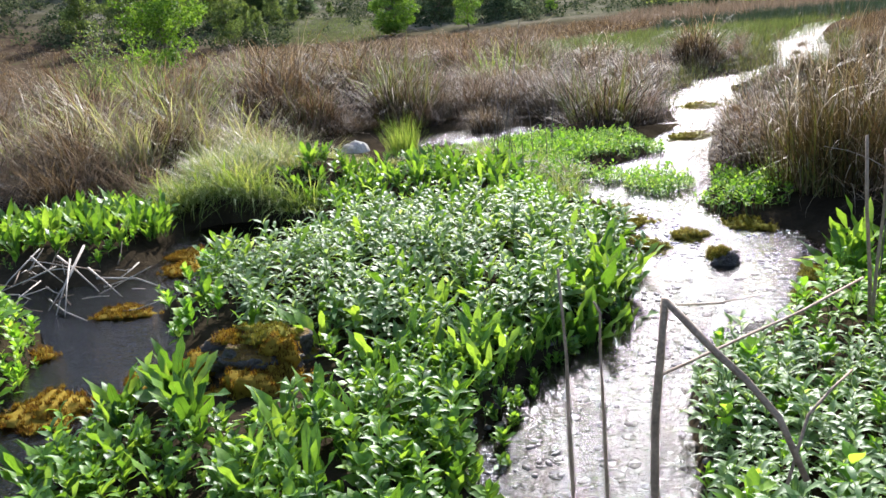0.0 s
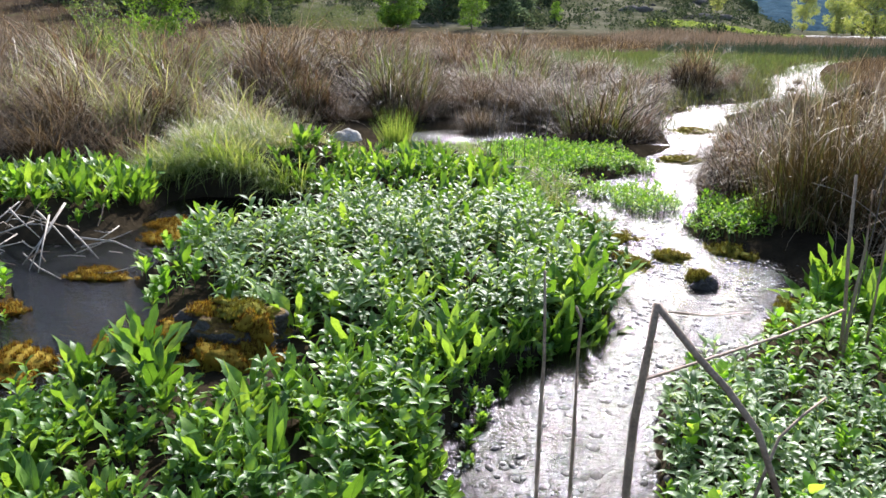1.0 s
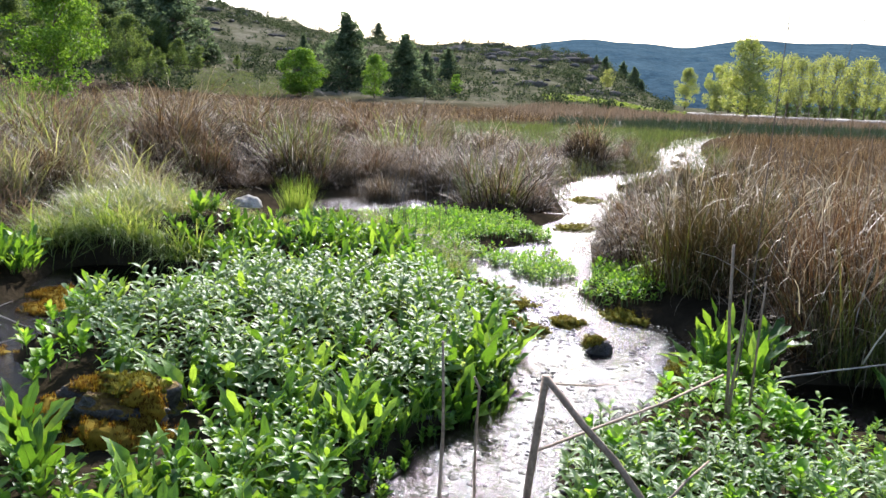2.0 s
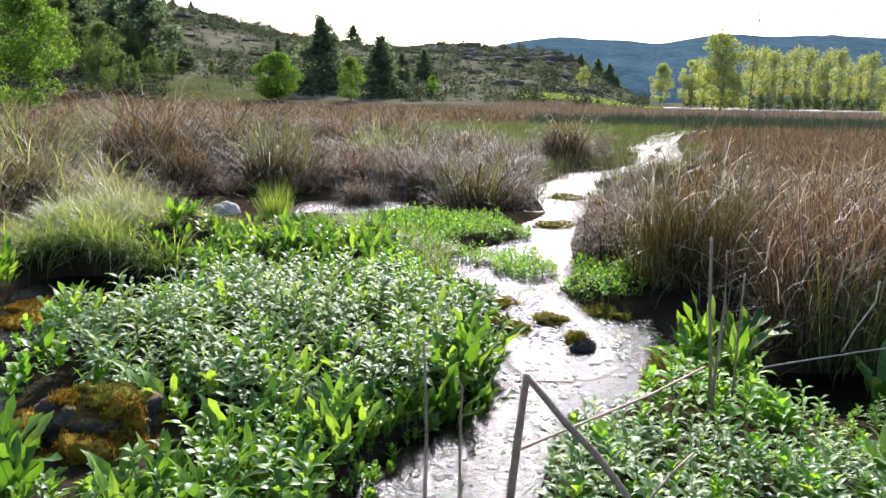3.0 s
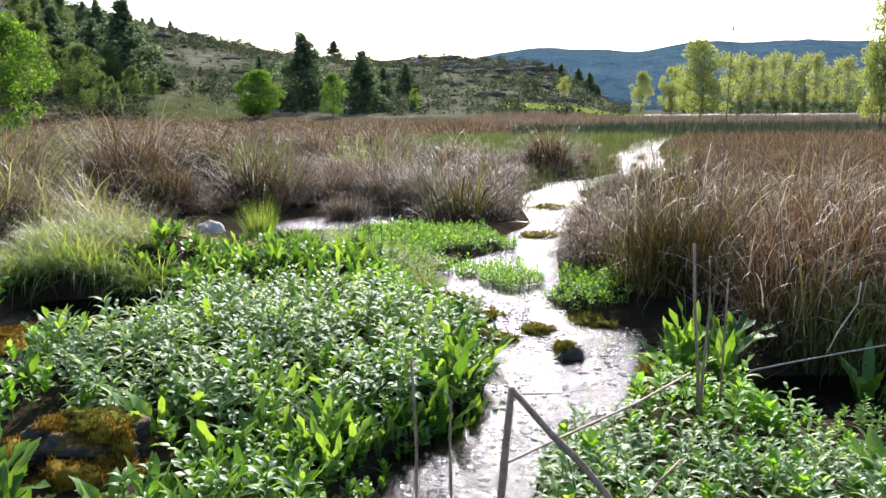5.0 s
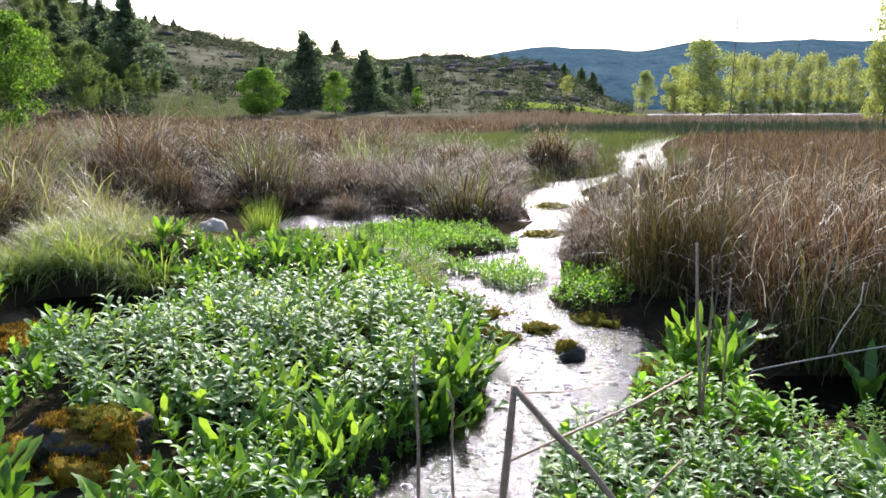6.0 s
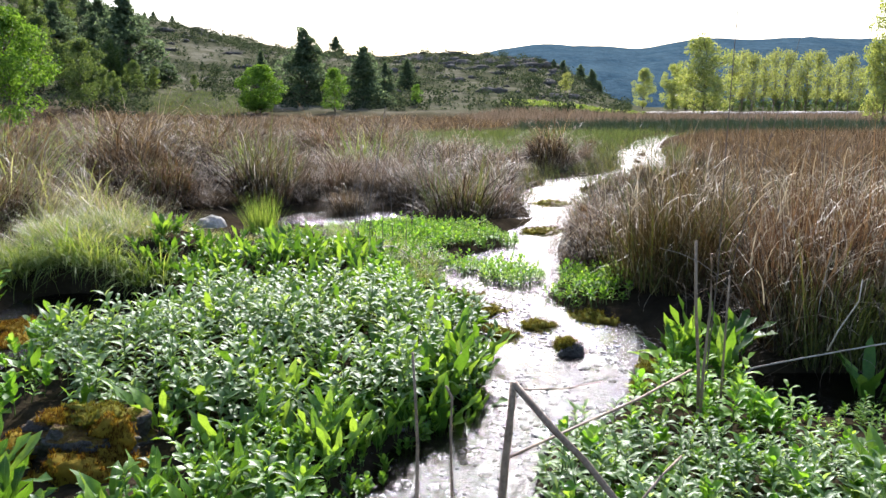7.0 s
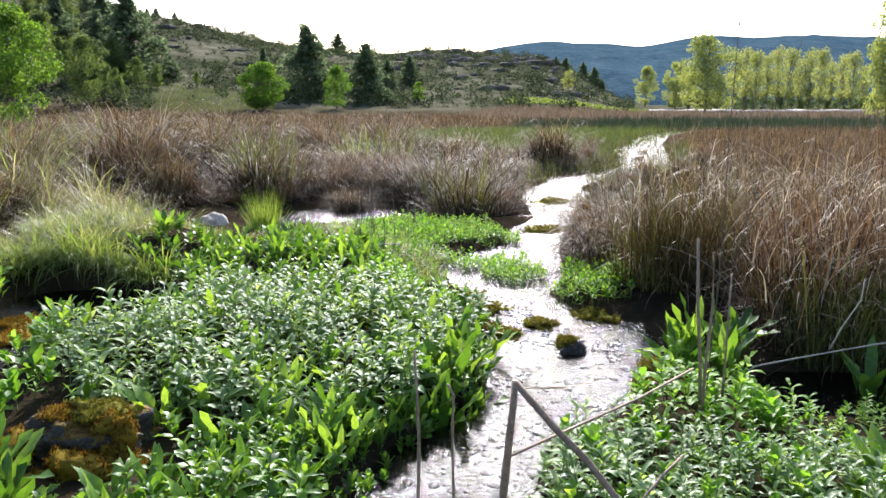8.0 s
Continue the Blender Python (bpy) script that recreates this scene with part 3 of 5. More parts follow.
def tree_meshes(kind, seed):
    """Trunk and crown of a tree 1 m high, to be scaled."""
    rng = np.random.default_rng(seed)
    cen, rad, limbs = [], [], []
    if kind == "pine":
        top = 0.97
        for j in range(26):
            h = 0.06 + 0.9 * j / 25
            reach = 0.35 * (1 - (h - 0.06) / 0.94) ** 0.6 * rng.uniform(0.65, 1.15) + 0.015
            for k in range(6 if h < 0.8 else 3):
                a = rng.uniform(0, 6.283)
                rr = reach * rng.uniform(0.35, 1.0)
                cen.append((rr * math.cos(a), rr * math.sin(a), h + rng.uniform(-0.04, 0.04) - 0.1 * rr))
                rad.append(rng.uniform(0.03, 0.05) + 0.06 * (1 - h))
                limbs.append(cen[-1])
            if h > 0.5:
                cen += [(0.0, 0.0, h)] * 3
                rad += [0.04 + 0.16 * (0.97 - h)] * 3
        n, size, mat, r0 = 9000, 0.02, M_PINE, 0.02
    elif kind == "poplar":
        top = 0.9
        for j in range(80):
            h = rng.uniform(0.27, 0.97)
            reach = 0.21 * math.sin(math.pi * (h - 0.1) / 0.95) ** 0.7
            a, rr = rng.uniform(0, 6.283), reach * rng.uniform(0.2, 1.0)
            cen.append((rr * math.cos(a), rr * math.sin(a), h))
            rad.append(rng.uniform(0.06, 0.12))
            limbs.append(cen[-1])
        n, size, mat, r0 = 2600, 0.015, M_POPLAR, 0.012
    elif kind == "sallow":
        top = 0.75
        for j in range(60):
            a, h = rng.uniform(0, 6.283), rng.uniform(0.1, 0.95)
            rr = 0.34 * math.sin(math.pi * min(0.97, h + 0.05)) ** 0.6 * rng.uniform(0.15, 1.0)
            cen.append((rr * math.cos(a), rr * math.sin(a), h))
            rad.append(rng.uniform(0.07, 0.13))
            limbs.append(cen[-1])
        n, size, mat, r0 = 9000, 0.014, M_WILLOW, 0.018
    else:
        top = 0.6
        for j in range(90):
            a, e = rng.uniform(0, 6.283), rng.uniform(-1.3, 1.45)
            rr = rng.uniform(0.2, 0.4)
            cen.append((rr * math.cos(a) * math.cos(e), rr * math.sin(a) * math.cos(e), 0.46 + 0.42 * math.sin(e) * rng.uniform(0.75, 1)))
            rad.append(rng.uniform(0.08, 0.13))
            limbs.append(cen[-1])
        n, size, mat, r0 = 16000, 0.017, M_WILLOW, 0.03
    path = [(0.012 * math.sin(i * 1.7), 0.012 * math.cos(i * 2.1), -0.03 + (top + 0.03) * i / 6) for i in range(7)]
    pieces = [tube(path, [r0 * (1 - 0.85 * i / 6) for i in range(7)], 7)]
    for c in limbs[::3]:
        z0 = max(0.08, c[2] - 0.16)
        pieces.append(tube([(0, 0, z0), (c[0] * 0.5, c[1] * 0.5, (z0 + c[2]) / 2 - 0.01), c], [r0 * 0.4, r0 * 0.28, r0 * 0.1], 5))
    v, f = join(pieces)
    trunk = mesh_from("trunk", v, f, M_BARK, True)
    lv, lf = leaf_cloud(rng, cen, rad, n, size)
    return trunk, mesh_from("crown", lv, lf, mat)


TREES = {k: [tree_meshes(k, 10 * i + j) for j in range(3)] for i, k in enumerate(("pine", "poplar", "willow", "sallow"))}


def recoloured(kind, mat):
    out = []
    for trunk, crown in TREES[kind]:
        crown = crown.copy()
        crown.materials[0] = mat
        out.append((trunk, crown))
    return out


TREES["pale poplar"], TREES["olive shrub"] = recoloured("sallow", M_PALEPOP), recoloured("sallow", M_OLIVE)


def tree(kind, slope, d, top, label, wide=1.0, group="", pick=0):
    """slope: x over y; d: distance ahead; top: height of the tip above the stream."""
    trunk, crown = TREES[kind][pick % 3]
    x = slope * d
    z = ground_z(x, d)
    height = top - z
    ob = new(kind.replace(" ", "_") + ("" if "shrub" in kind else "_tree"))
    ob.matrix_basis = Matrix.LocRotScale((x, d, z), Euler((0, 0, x * 1.7 + d)), (height * wide, height * wide, height))
    tagged(ob, label, "tree", group)
    attach("trunk", trunk, ob)
    attach("crown", crown, ob)
    return ob


tree("willow", -0.228, 98, 7.1, "rounded bright green willow bush at the marsh edge", 1.1)
tree("pine", -0.171, 118, 13.0, "tall dark green pine at the foot of the hill", 1.3)
tree("sallow", -0.134, 103, 6.5, "young light green tree beside dark pines", 1.0, pick=1)
tree("pine", -0.096, 116, 10.2, "dark green pine with a broad crown", 1.45, pick=1)
tree("pine", -0.042, 145, 10.2, "small dark pine on the lower slope", 1.2, pick=2)
tree("sallow", -0.031, 115, 4.8, "small light green sapling on the marsh edge", 0.9, pick=2)
tree("pine", -0.131, 235, 22.0, "dark pine on the crest of the hill", 1.6, pick=1)
tree("pine", -0.155, 240, 20.5, "low dark pine on the crest of the hill", 1.6, pick=2)
tree("poplar", 0.158, 140, 7.4, "young yellow-green poplar at the foot of the slope", 1.2)
for k, (a, d, h) in enumerate(((0.142, 232, 15.2), (0.154, 225, 14.4), (0.176, 220, 13.0), (0.19, 215, 11.5), (0.2, 210, 8.0))):
    tree("pine", a, d, h, "dark pine at the end of the ridge", 1.3, "ridge pines", k)
tree("pale poplar", 0.256, 190, 10.5, "pale spring-green poplar standing alone", 0.85, pick=1)
tree("pale poplar", 0.333, 110, 11.7, "tall yellow-green poplar at the marsh edge", 1.0, pick=0)
tree("pale poplar", 0.294, 170, 10.6, "pale poplar beside the poplar row", 0.9, pick=2)
tree("pale poplar", 0.31, 180, 10.0, "pale poplar beside the poplar row", 0.9, pick=1)
for k in range(13):
    tree("poplar", 0.368 + 0.0135 * k, 150 + 9 * math.sin(k * 2.2), 11.5 + 0.9 * math.sin(k * 1.9) - 0.022 * max(0, k - 3) ** 2,
         "yellow-green poplar in a planted row", 0.78 + 0.12 * math.sin(k * 3.1), "poplar row", k)
tree("pale poplar", 0.562, 62, 10.6, "tall light green poplar near the reeds", 0.55, pick=2)
tree("sallow", -0.545, 48, 7.4, "light green willow above the brown rushes", 1.05, pick=1)
for k, (a, d, h) in enumerate(((-0.392, 125, 19.0), (-0.467, 150, 24.0), (-0.424, 160, 23.5), (-0.517, 140, 23.0), (-0.57, 135, 22.0), (-0.64, 140, 24.0), (-0.72, 130, 23.0),
                               (-0.49, 185, 30.0), (-0.55, 195, 33.0), (-0.44, 190, 27.5), (-0.6, 175, 31.0), (-0.8, 120, 20.0), (-0.9, 125, 22.0), (-0.4, 170, 22.5), (-0.43, 135, 17.0), (-0.48, 125, 18.0), (-0.54, 118, 17.0), (-0.6, 122, 18.0), (-0.5, 160, 26.0), (-0.66, 118, 18.0))):
    if k % 5 in (1, 3):
        tree("olive shrub", a, d, h - 1.0, "grey-green oak among pines on the wooded slope", 0.8, "hillside oaks", k)
    else:
        tree("pine", a, d, h, "dark green pine on the wooded slope", 1.4, "hillside pines", k)
for k, (a, d, h) in enumerate(((-0.356, 240, 29.8), (-0.333, 240, 28.6), (-0.367, 235, 29.0))):
    tree("pine", a, d, h, "small pine against the sky on the ridge", 1.3, "hillside pines", k)
for k in range(26):
    tree("olive shrub", 0.29 + 0.0115 * k, 182 + 8 * math.sin(k * 1.3), 3.6 + 0.9 * math.sin(k * 2.7), "low grey-green bush behind the poplar row", 1.5, "bushes behind the poplars", k)
for k, (a, d, h) in enumerate(((-0.44, 112, 11.0), (-0.47, 108, 10.0), (-0.5, 106, 11.5), (-0.41, 118, 11.5), (-0.385, 112, 8.0), (-0.53, 100, 11.0), (-0.56, 96, 10.0), (-0.6, 92, 11.0), (-0.46, 128, 15.0), (-0.36, 118, 7.5), (-0.31, 124, 6.5), (-0.425, 101, 6.5), (-0.66, 95, 12.0), (-0.5, 118, 15.0))):
    tree("olive shrub", a, d, h, "olive-green shrub tree below the pines", 0.9, "shrub trees below the pines", k)
tree("olive shrub", -0.453, 92, 9.5, "olive-green shrub tree below the pines", 0.75, pick=2)
tree("olive shrub", -0.41, 98, 6.0, "olive-green shrub tree below the pines", 0.8, pick=0)
tree("pine", -0.342, 130, 9.3, "low round dark juniper on the slope", 1.5, pick=2)
tree("pine", -0.225, 128, 10.5, "dark slender pine behind the willow bush", 0.8, pick=0)
tree("pine", -0.07, 135, 9.0, "dark slender pine beside a broad pine", 1.1, pick=2)


def hillside_scrub():
    r = np.random.default_rng(77)
    cen, rad = [], []
    while len(cen) < 6500:
        a, d = r.uniform(-0.95, 0.24), 88 + 194 * r.uniform(0, 1) ** 0.9
        if (d < 122 and -0.37 < a < -0.25 and r.uniform() < 0.93) or (d < 106 and a > -0.37):
            continue
        if (noise.noise((a * d * 0.03, d * 0.03, 2.0)) < -0.25 and r.uniform() < 0.7) or (a > -0.03 and r.uniform() < 0.45):
            continue
        x = a * d
        s = r.uniform(0.35, 0.95) * (2.1 if r.uniform() < 0.12 else 1.0)
        cen.append((x, d, ground_z(x, d) + s * 0.55))
        rad.append(s)
    v, f = leaf_cloud(r, cen, rad, 170000, 0.22, 0.8)
    tagged(new("hillside_scrub", mesh_from("hillside_scrub", v, f, M_SCRUB)), "dark evergreen scrub scattered over the hillside", "shrubs", kind="stuff")


hillside_scrub()


def hillside_rocks():
    r = np.random.default_rng(31)
    bm = lump(4, 1, 1, 0.7, 0.6, 2)
    v0 = np.array([tuple(v.co) for v in bm.verts])
    f0 = np.array([[v.index for v in f.verts] for f in bm.faces])
    bm.free()
    vs, fs = [], []
    for i in range(230):
        a, d = r.uniform(-0.4, 0.2), 130 + 130 * r.uniform()
        x, sz = a * d, r.uniform(0.4, 1.6)
        if i >= 150:
            a, d = r.uniform(-0.05, 0.15), r.uniform(205, 245)
            x, sz = a * d, r.uniform(0.8, 2.2)
        m = np.array(Euler((0, 0, r.uniform(0, 6))).to_matrix()) @ np.diag((sz * r.uniform(0.8, 2.0), sz, sz * 0.7))
        vs.append(v0 @ m.T + np.array([x, d, ground_z(x, d) + 0.1]))
        fs.append(f0 + i * len(v0))
    tagged(new("hillside_rocks", mesh_from("hillside_rocks", np.concatenate(vs), np.concatenate(fs), M_OUTCROP, True)), "grey limestone rocks scattered over the scrubby hillside", "rocks", kind="stuff")


hillside_rocks()


def hillside_broom():
    r = np.random.default_rng(55)
    cen, rad = [], []
    for k in range(420):
        a, d = r.uniform(0.08, 0.27), r.uniform(116, 126)
        x, sz = a * d, r.uniform(0.2, 0.45)
        cen.append((x, d, ground_z(x, d) + sz * 0.6))
        rad.append(sz)
    v, f = leaf_cloud(r, cen, rad, 12000, 0.11, 0.6)
    tagged(new("yellow_broom", mesh_from("yellow_broom", v, f, M_GRASS)), "low yellow-green broom at the foot of the ridge", "shrubs", kind="stuff")


hillside_broom()


def embankment():
    """A low bank of pale earth behind the reeds, with an uneven crest."""
    rows = [(-0.9, -0.1), (-0.4, 0.5), (0.0, 0.72), (0.7, 0.74), (1.6, -0.1)]
    n = 90
    verts = []
    for i in range(n):
        x = 30 + 42 * i / (n - 1)
        for dy, z in rows:
            verts.append((x, 116 + 1.2 * math.sin(x * 0.15) + dy + 0.15 * noise.noise((x * 0.7, dy, 2.0)), z * (1 + 0.18 * noise.noise((x * 0.35, dy, 0.0)))))
    m = len(rows)
    q = (np.arange(n - 1)[:, None] * m + np.arange(m - 1)[None, :]).ravel()
    me = mesh_from("embankment", verts, np.stack([q, q + m, q + m + 1, q + 1], 1), M_PALEROCK, True)
    tagged(new("embankment", me), "low bank of pale bare earth behind the reeds", "bank", kind="structure")


embankment()

# ---- rushes ----
RUSH = [(tuft_mesh("dry_foliage", 40 + i, 460, 0.3, 1.05, 0.0085, 0.6, 2.5, M_RUST if i == 1 else M_RUSH, 6, 0.45, 0.6 * i - 1.8, 0.9, 0.34), tuft_mesh("green_foliage", 60 + i, 60, 0.2, 0.85, 0.006, 0.3, 0.8, M_RUST if i == 2 else M_RUSHG, 3),
         tuft_mesh("pale_foliage", 70 + i, 90, 0.32, 1.05, 0.008, 0.65, 2.4, M_STRAW if i == 3 else M_THATCH, 6, 0.45, 0.6 * i - 1.8, 1.0, 0.36), tuft_mesh("dead_foliage", 75 + i, 190, 0.36, 0.8, 0.014, 0.75, 1.6, M_DEADLEAF, 4, 0.5, None, 0.9, 0.15)) for i in range(4)]
TALL = [(tuft_mesh("dry_foliage", 80 + i, 150, 0.3, 0.98, 0.006, 0.24, 0.6, (M_DARKRUSH, M_OLIVERUSH, M_RUST)[i], 5, 0.9), tuft_mesh("green_foliage", 90 + i, 60, 0.25, 0.75, 0.008, 0.2, 0.4, M_RUSHG, 3),
         tuft_mesh("pale_foliage", 95 + i, 85, 0.34, 0.5, 0.006, 0.8, 2.0, M_STRAW, 6, 1.2, None, 3.0, 0.85), tuft_mesh("dead_foliage", 98 + i, 130, 0.3, 0.65, 0.011, 0.6, 1.5, M_DEADLEAF, 3, 0.9, None, 2.4, 0.25)) for i in range(3)]
STIFF = [tuft_mesh("dry_foliage", 160 + i, 210, 0.2, 1.02, 0.006, 0.15, 0.3, mt, 4, 0.5) for i, mt in enumerate((M_OLIVERUSH, M_RUST))]


def tussock(x, y, size, label, group, k, tall=False):
    ob = thing("rush_tussock", x, y, ground_z(x, y), label, "rush", group, k * 2.4, size)
    for name, me in zip(("dry_foliage", "green_foliage", "pale_foliage", "dead_foliage"), TALL[k % 3] if tall else RUSH[k % 4]):
        if not (tall and x < 2.15 and name == "pale_foliage"):
            attach(name, me, ob)


rng = np.random.default_rng(5)
band = in_poly([(-16, 10.5), (-6.5, 8.2), (-5.0, 9.0), (-4.4, 10.8), (-2.9, 12.8), (-2.4, 13.8), (0.2, 13.8), (1.0, 13.8), (2.0, 16.8), (3.0, 19.5), (-20, 28)])
for k, (x, y) in enumerate(field(rng, lambda x, y: band(x, y) and wet(x, y) > 0.2, -18, 3, 7, 26, 1.55)):
    tussock(x, y, (0.8 + 0.8 * rng.uniform() ** 1.3) * (0.55 if y < 15.5 and -3.2 < x < 0.3 else 1.0), "brown dry rush tussock with some green stems", "rush tussocks behind the stream", k)
for k, (x, y, s) in enumerate(((0.3, 10.45, 0.92), (0.75, 10.75, 0.7), (-0.6, 13.7, 0.7), (-2.9, 11.9, 1.1), (-1.6, 13.8, 0.7), (-3.9, 11.2, 1.0), (-4.6, 8.0, 0.8), (-5.3, 7.4, 0.9), (-5.9, 8.2, 1.0), (-6.9, 8.6, 1.0), (-5.0, 6.6, 0.7), (0.9, 12.1, 0.8), (-0.35, 12.3, 0.55), (-1.9, 12.6, 0.6))):
    tussock(x, y, s, "drooping brown rush tussock with a green heart over dark water", "rush tussocks behind the stream", k)
for k, (x, y) in enumerate(field(rng, lambda x, y: noise.noise((x, y, 3.0)) > -0.3, -2.7, 0.9, 11.35, 14.2, 0.55)):
    tussock(x, y, rng.uniform(0.45, 0.7) + 0.13 * (y - 11.6), "low brown rush tussock behind the channel", "rush tussocks behind the stream", k)
SEDGE = [tuft_mesh("green_foliage", 130 + i, 260, 0.34, 0.8, 0.010, 0.4, 0.9, M_GRASS, 4, 0.5) for i in range(2)]
for k, (x, y, sz) in enumerate(((-7.0, 12.6, 1.0), (-8.6, 14.6, 1.3), (-9.6, 15.2, 1.2), (-7.6, 17.0, 1.1), (-10.8, 17.5, 1.3), (-5.6, 10.6, 0.9), (-3.4, 14.4, 0.9), (-1.6, 15.5, 0.9), (-12.5, 20.0, 1.4), (-6.2, 13.2, 0.9))):
    g = thing("sedge_tussock", x, y, ground_z(x, y), "fresh green sedge tussock among brown rushes", "sedge", "green sedge tussocks", k * 1.1, sz * 1.5)
    attach("green_foliage", SEDGE[k % 2], g)
FALLEN = [tuft_mesh("thatch", 150 + i, 420, 0.45, 0.85, 0.012, 1.0, 0.5, M_REEDTAN, 5, 0.3, -1.4 + 0.6 * i, 0.8, 0.12) for i in range(2)]
for k, (x, y, sz) in enumerate(((-4.3, 7.0, 0.8), (-4.9, 7.2, 1.0), (-5.6, 7.3, 1.0), (-6.3, 7.7, 1.1), (-5.0, 8.2, 1.0), (-5.9, 8.7, 1.1), (-7.2, 8.9, 1.2), (-4.4, 9.4, 0.9), (-5.3, 9.9, 1.0), (-6.6, 10.2, 1.2), (-8.2, 10.6, 1.2), (-7.0, 11.6, 1.1), (-3.6, 11.5, 0.8), (-9.2, 12.0, 1.2))):
    g = thing("fallen_rush_tussock", x, y, ground_z(x, y), "pale fallen rush thatch lying over a tussock", "rush", "fallen rush thatch", k * 0.4, sz)
    attach("thatch", FALLEN[k % 2], g)
HEART = tuft_mesh("green_foliage", 140, 260, 0.3, 0.9, 0.008, 0.28, 0.5, M_RUSHG, 4)
for k, (x, y, sz) in enumerate(((0.25, 10.3, 1.25), (-2.6, 11.75, 1.2), (-4.0, 11.1, 0.9), (-5.4, 9.6, 1.0), (-6.3, 13.4, 1.3), (-8.8, 12.6, 1.4), (-3.2, 14.6, 1.3), (-0.9, 15.2, 1.2), (-5.0, 16.0, 1.5), (-10.5, 15.5, 1.5))):
    g = thing("rush_tussock", x, y, ground_z(x, y), "olive-green rush tussock with dry brown skirts around it", "rush", "rush tussocks behind the stream", k * 0.9, sz)
    attach("green_foliage", HEART, g)
    attach("dead_foliage", RUSH[k % 4][3], g)
right = in_poly([(1.5, 5.75), (1.75, 5.3), (2.05, 4.55), (2.5, 4.15), (4.5, 4.2), (6.5, 6.5), (7.5, 11), (4.8, 11.5), (3.2, 9.5), (2.2, 8.8), (1.8, 7.5)])
for k, (x, y) in enumerate(field(rng, lambda x, y: right(x, y) and wet(x, y) > 0.1 and not (x < 2.15 and y < 6.4), 1.4, 7.5, 4, 14, 0.5)):
    tussock(x, y, rng.uniform(0.6, 1.05) * (0.58 if x / y < 0.33 and y > 5.9 else 0.8 if y > 6.5 else 1.0), "tall upright brown rush clump beside the stream", "tall rushes on the bank", (k % 2) if x < 2.0 else (2 if rng.uniform() < 0.25 else k % 2), True)
for k, (x, y, s) in enumerate(((1.42, 6.75, 0.72), (1.5, 7.3, 0.75), (1.62, 8.0, 0.72), (1.85, 8.7, 0.7), (1.75, 6.6, 0.8))):
    tussock(x, y, s, "brown rush tussock arching over the stream", "tall rushes on the bank", k)


for k, (x, y, sz) in enumerate(((1.62, 5.6, 0.95), (1.8, 5.55, 1.05), (1.72, 5.8, 1.05), (1.92, 5.7, 1.08), (1.5, 5.75, 0.85), (2.35, 4.75, 1.15), (2.5, 5.0, 1.22), (2.75, 4.8, 1.18), (2.65, 5.3, 1.2), (3.0, 5.1, 1.15), (2.15, 4.6, 1.0), (2.3, 5.2, 1.15))):
    rusty = k > 4
    g = thing("rush_tussock", x, y, ground_z(x, y), "rust-brown upright rush clump beside the stream" if rusty else "dense dark brown upright rush clump beside the stream", "rush", "tall rushes on the bank", k * 1.9, sz)
    attach("dry_foliage", STIFF[1 if rusty else 0], g)
    if not rusty:
        attach("green_foliage", TALL[k % 3][1], g)
    else:
        attach("dead_foliage", TALL[k % 3][3], g)
    attach("pale_foliage", TALL[k % 3][2], g)
for k in range(16):
    x, y = 2.1 + 0.13 * k, 4.25 + 0.18 * math.sin(k * 2.3)
    if wet(x, y) > 0.05:
        g = thing("rush_tussock", x, y, ground_z(x, y), "olive-green young rush tussock at the foot of tall rushes", "rush", "green rushes on the bank", k * 1.3, 0.55 + 0.2 * math.sin(k * 1.7) ** 2)
        attach("green_foliage", HEART, g)
        attach("pale_foliage", TALL[k % 3][2], g)


def blades_over(name, seed, inside, box, gap, per, height, width, lean, droop, mat, label, radius=0.1):
    r = np.random.default_rng(seed)
    pts = field(r, inside, *box, gap)
    base = np.repeat(pts, per, 0) + r.normal(0, radius, (len(pts) * per, 2))
    n = len(base)
    z = np.repeat(np.array([ground_z(x, y) for x, y in pts]), per)
    h = np.repeat(r.uniform(0.6, 1.25, len(pts)), per) * height * r.uniform(0.6, 1.1, n)
    v, f = strips(r, np.column_stack([base, z - 0.03]), r.uniform(0, 6.283, n), np.abs(r.normal(lean, 0.2, n)), np.abs(r.normal(droop, 0.3, n)), h,
                  width * r.uniform(0.6, 1.3, n), 2)
    return tagged(new(name, mesh_from(name, v, f, mat)), label, "grass", kind="stuff")


far_brown = in_poly([(-60, 26), (2, 19), (4.2, 22), (-2, 26), (-2, 40), (10, 70), (0, 92), (-70, 88)])
clumpy = lambda x, y: noise.noise((x * 0.35, y * 0.25, 6.0)) > -0.12
blades_over("marsh_rushes", 7, lambda x, y: far_brown(x, y) and clumpy(x, y), (-70, 12, 19, 100), 0.85, 9, 0.75, 0.04, 0.55, 1.0, M_RUSH, "broad brown stand of dry rushes across the marsh", 0.25)
green = in_poly([(-2, 25), (4.6, 22.5), (6.5, 27), (11, 38), (15, 44), (2, 46), (-4, 36)])
blades_over("green_sedge", 8, green, (-4, 16, 23, 44), 0.45, 12, 0.4, 0.02, 0.3, 0.5, M_SEDGE, "bright green sedge on the wet meadow", 0.2)
dark = in_poly([(4, 44), (16, 42), (40, 46), (60, 62), (20, 68), (6, 60)])
blades_over("dark_bulrushes", 9, dark, (4, 60, 42, 68), 0.9, 12, 0.7, 0.03, 0.25, 0.4, M_DARKSEDGE, "dark green bulrushes standing in the pond", 0.25)
tan = in_poly([(6, 62), (20, 69), (62, 64), (90, 100), (10, 110), (2, 90)])
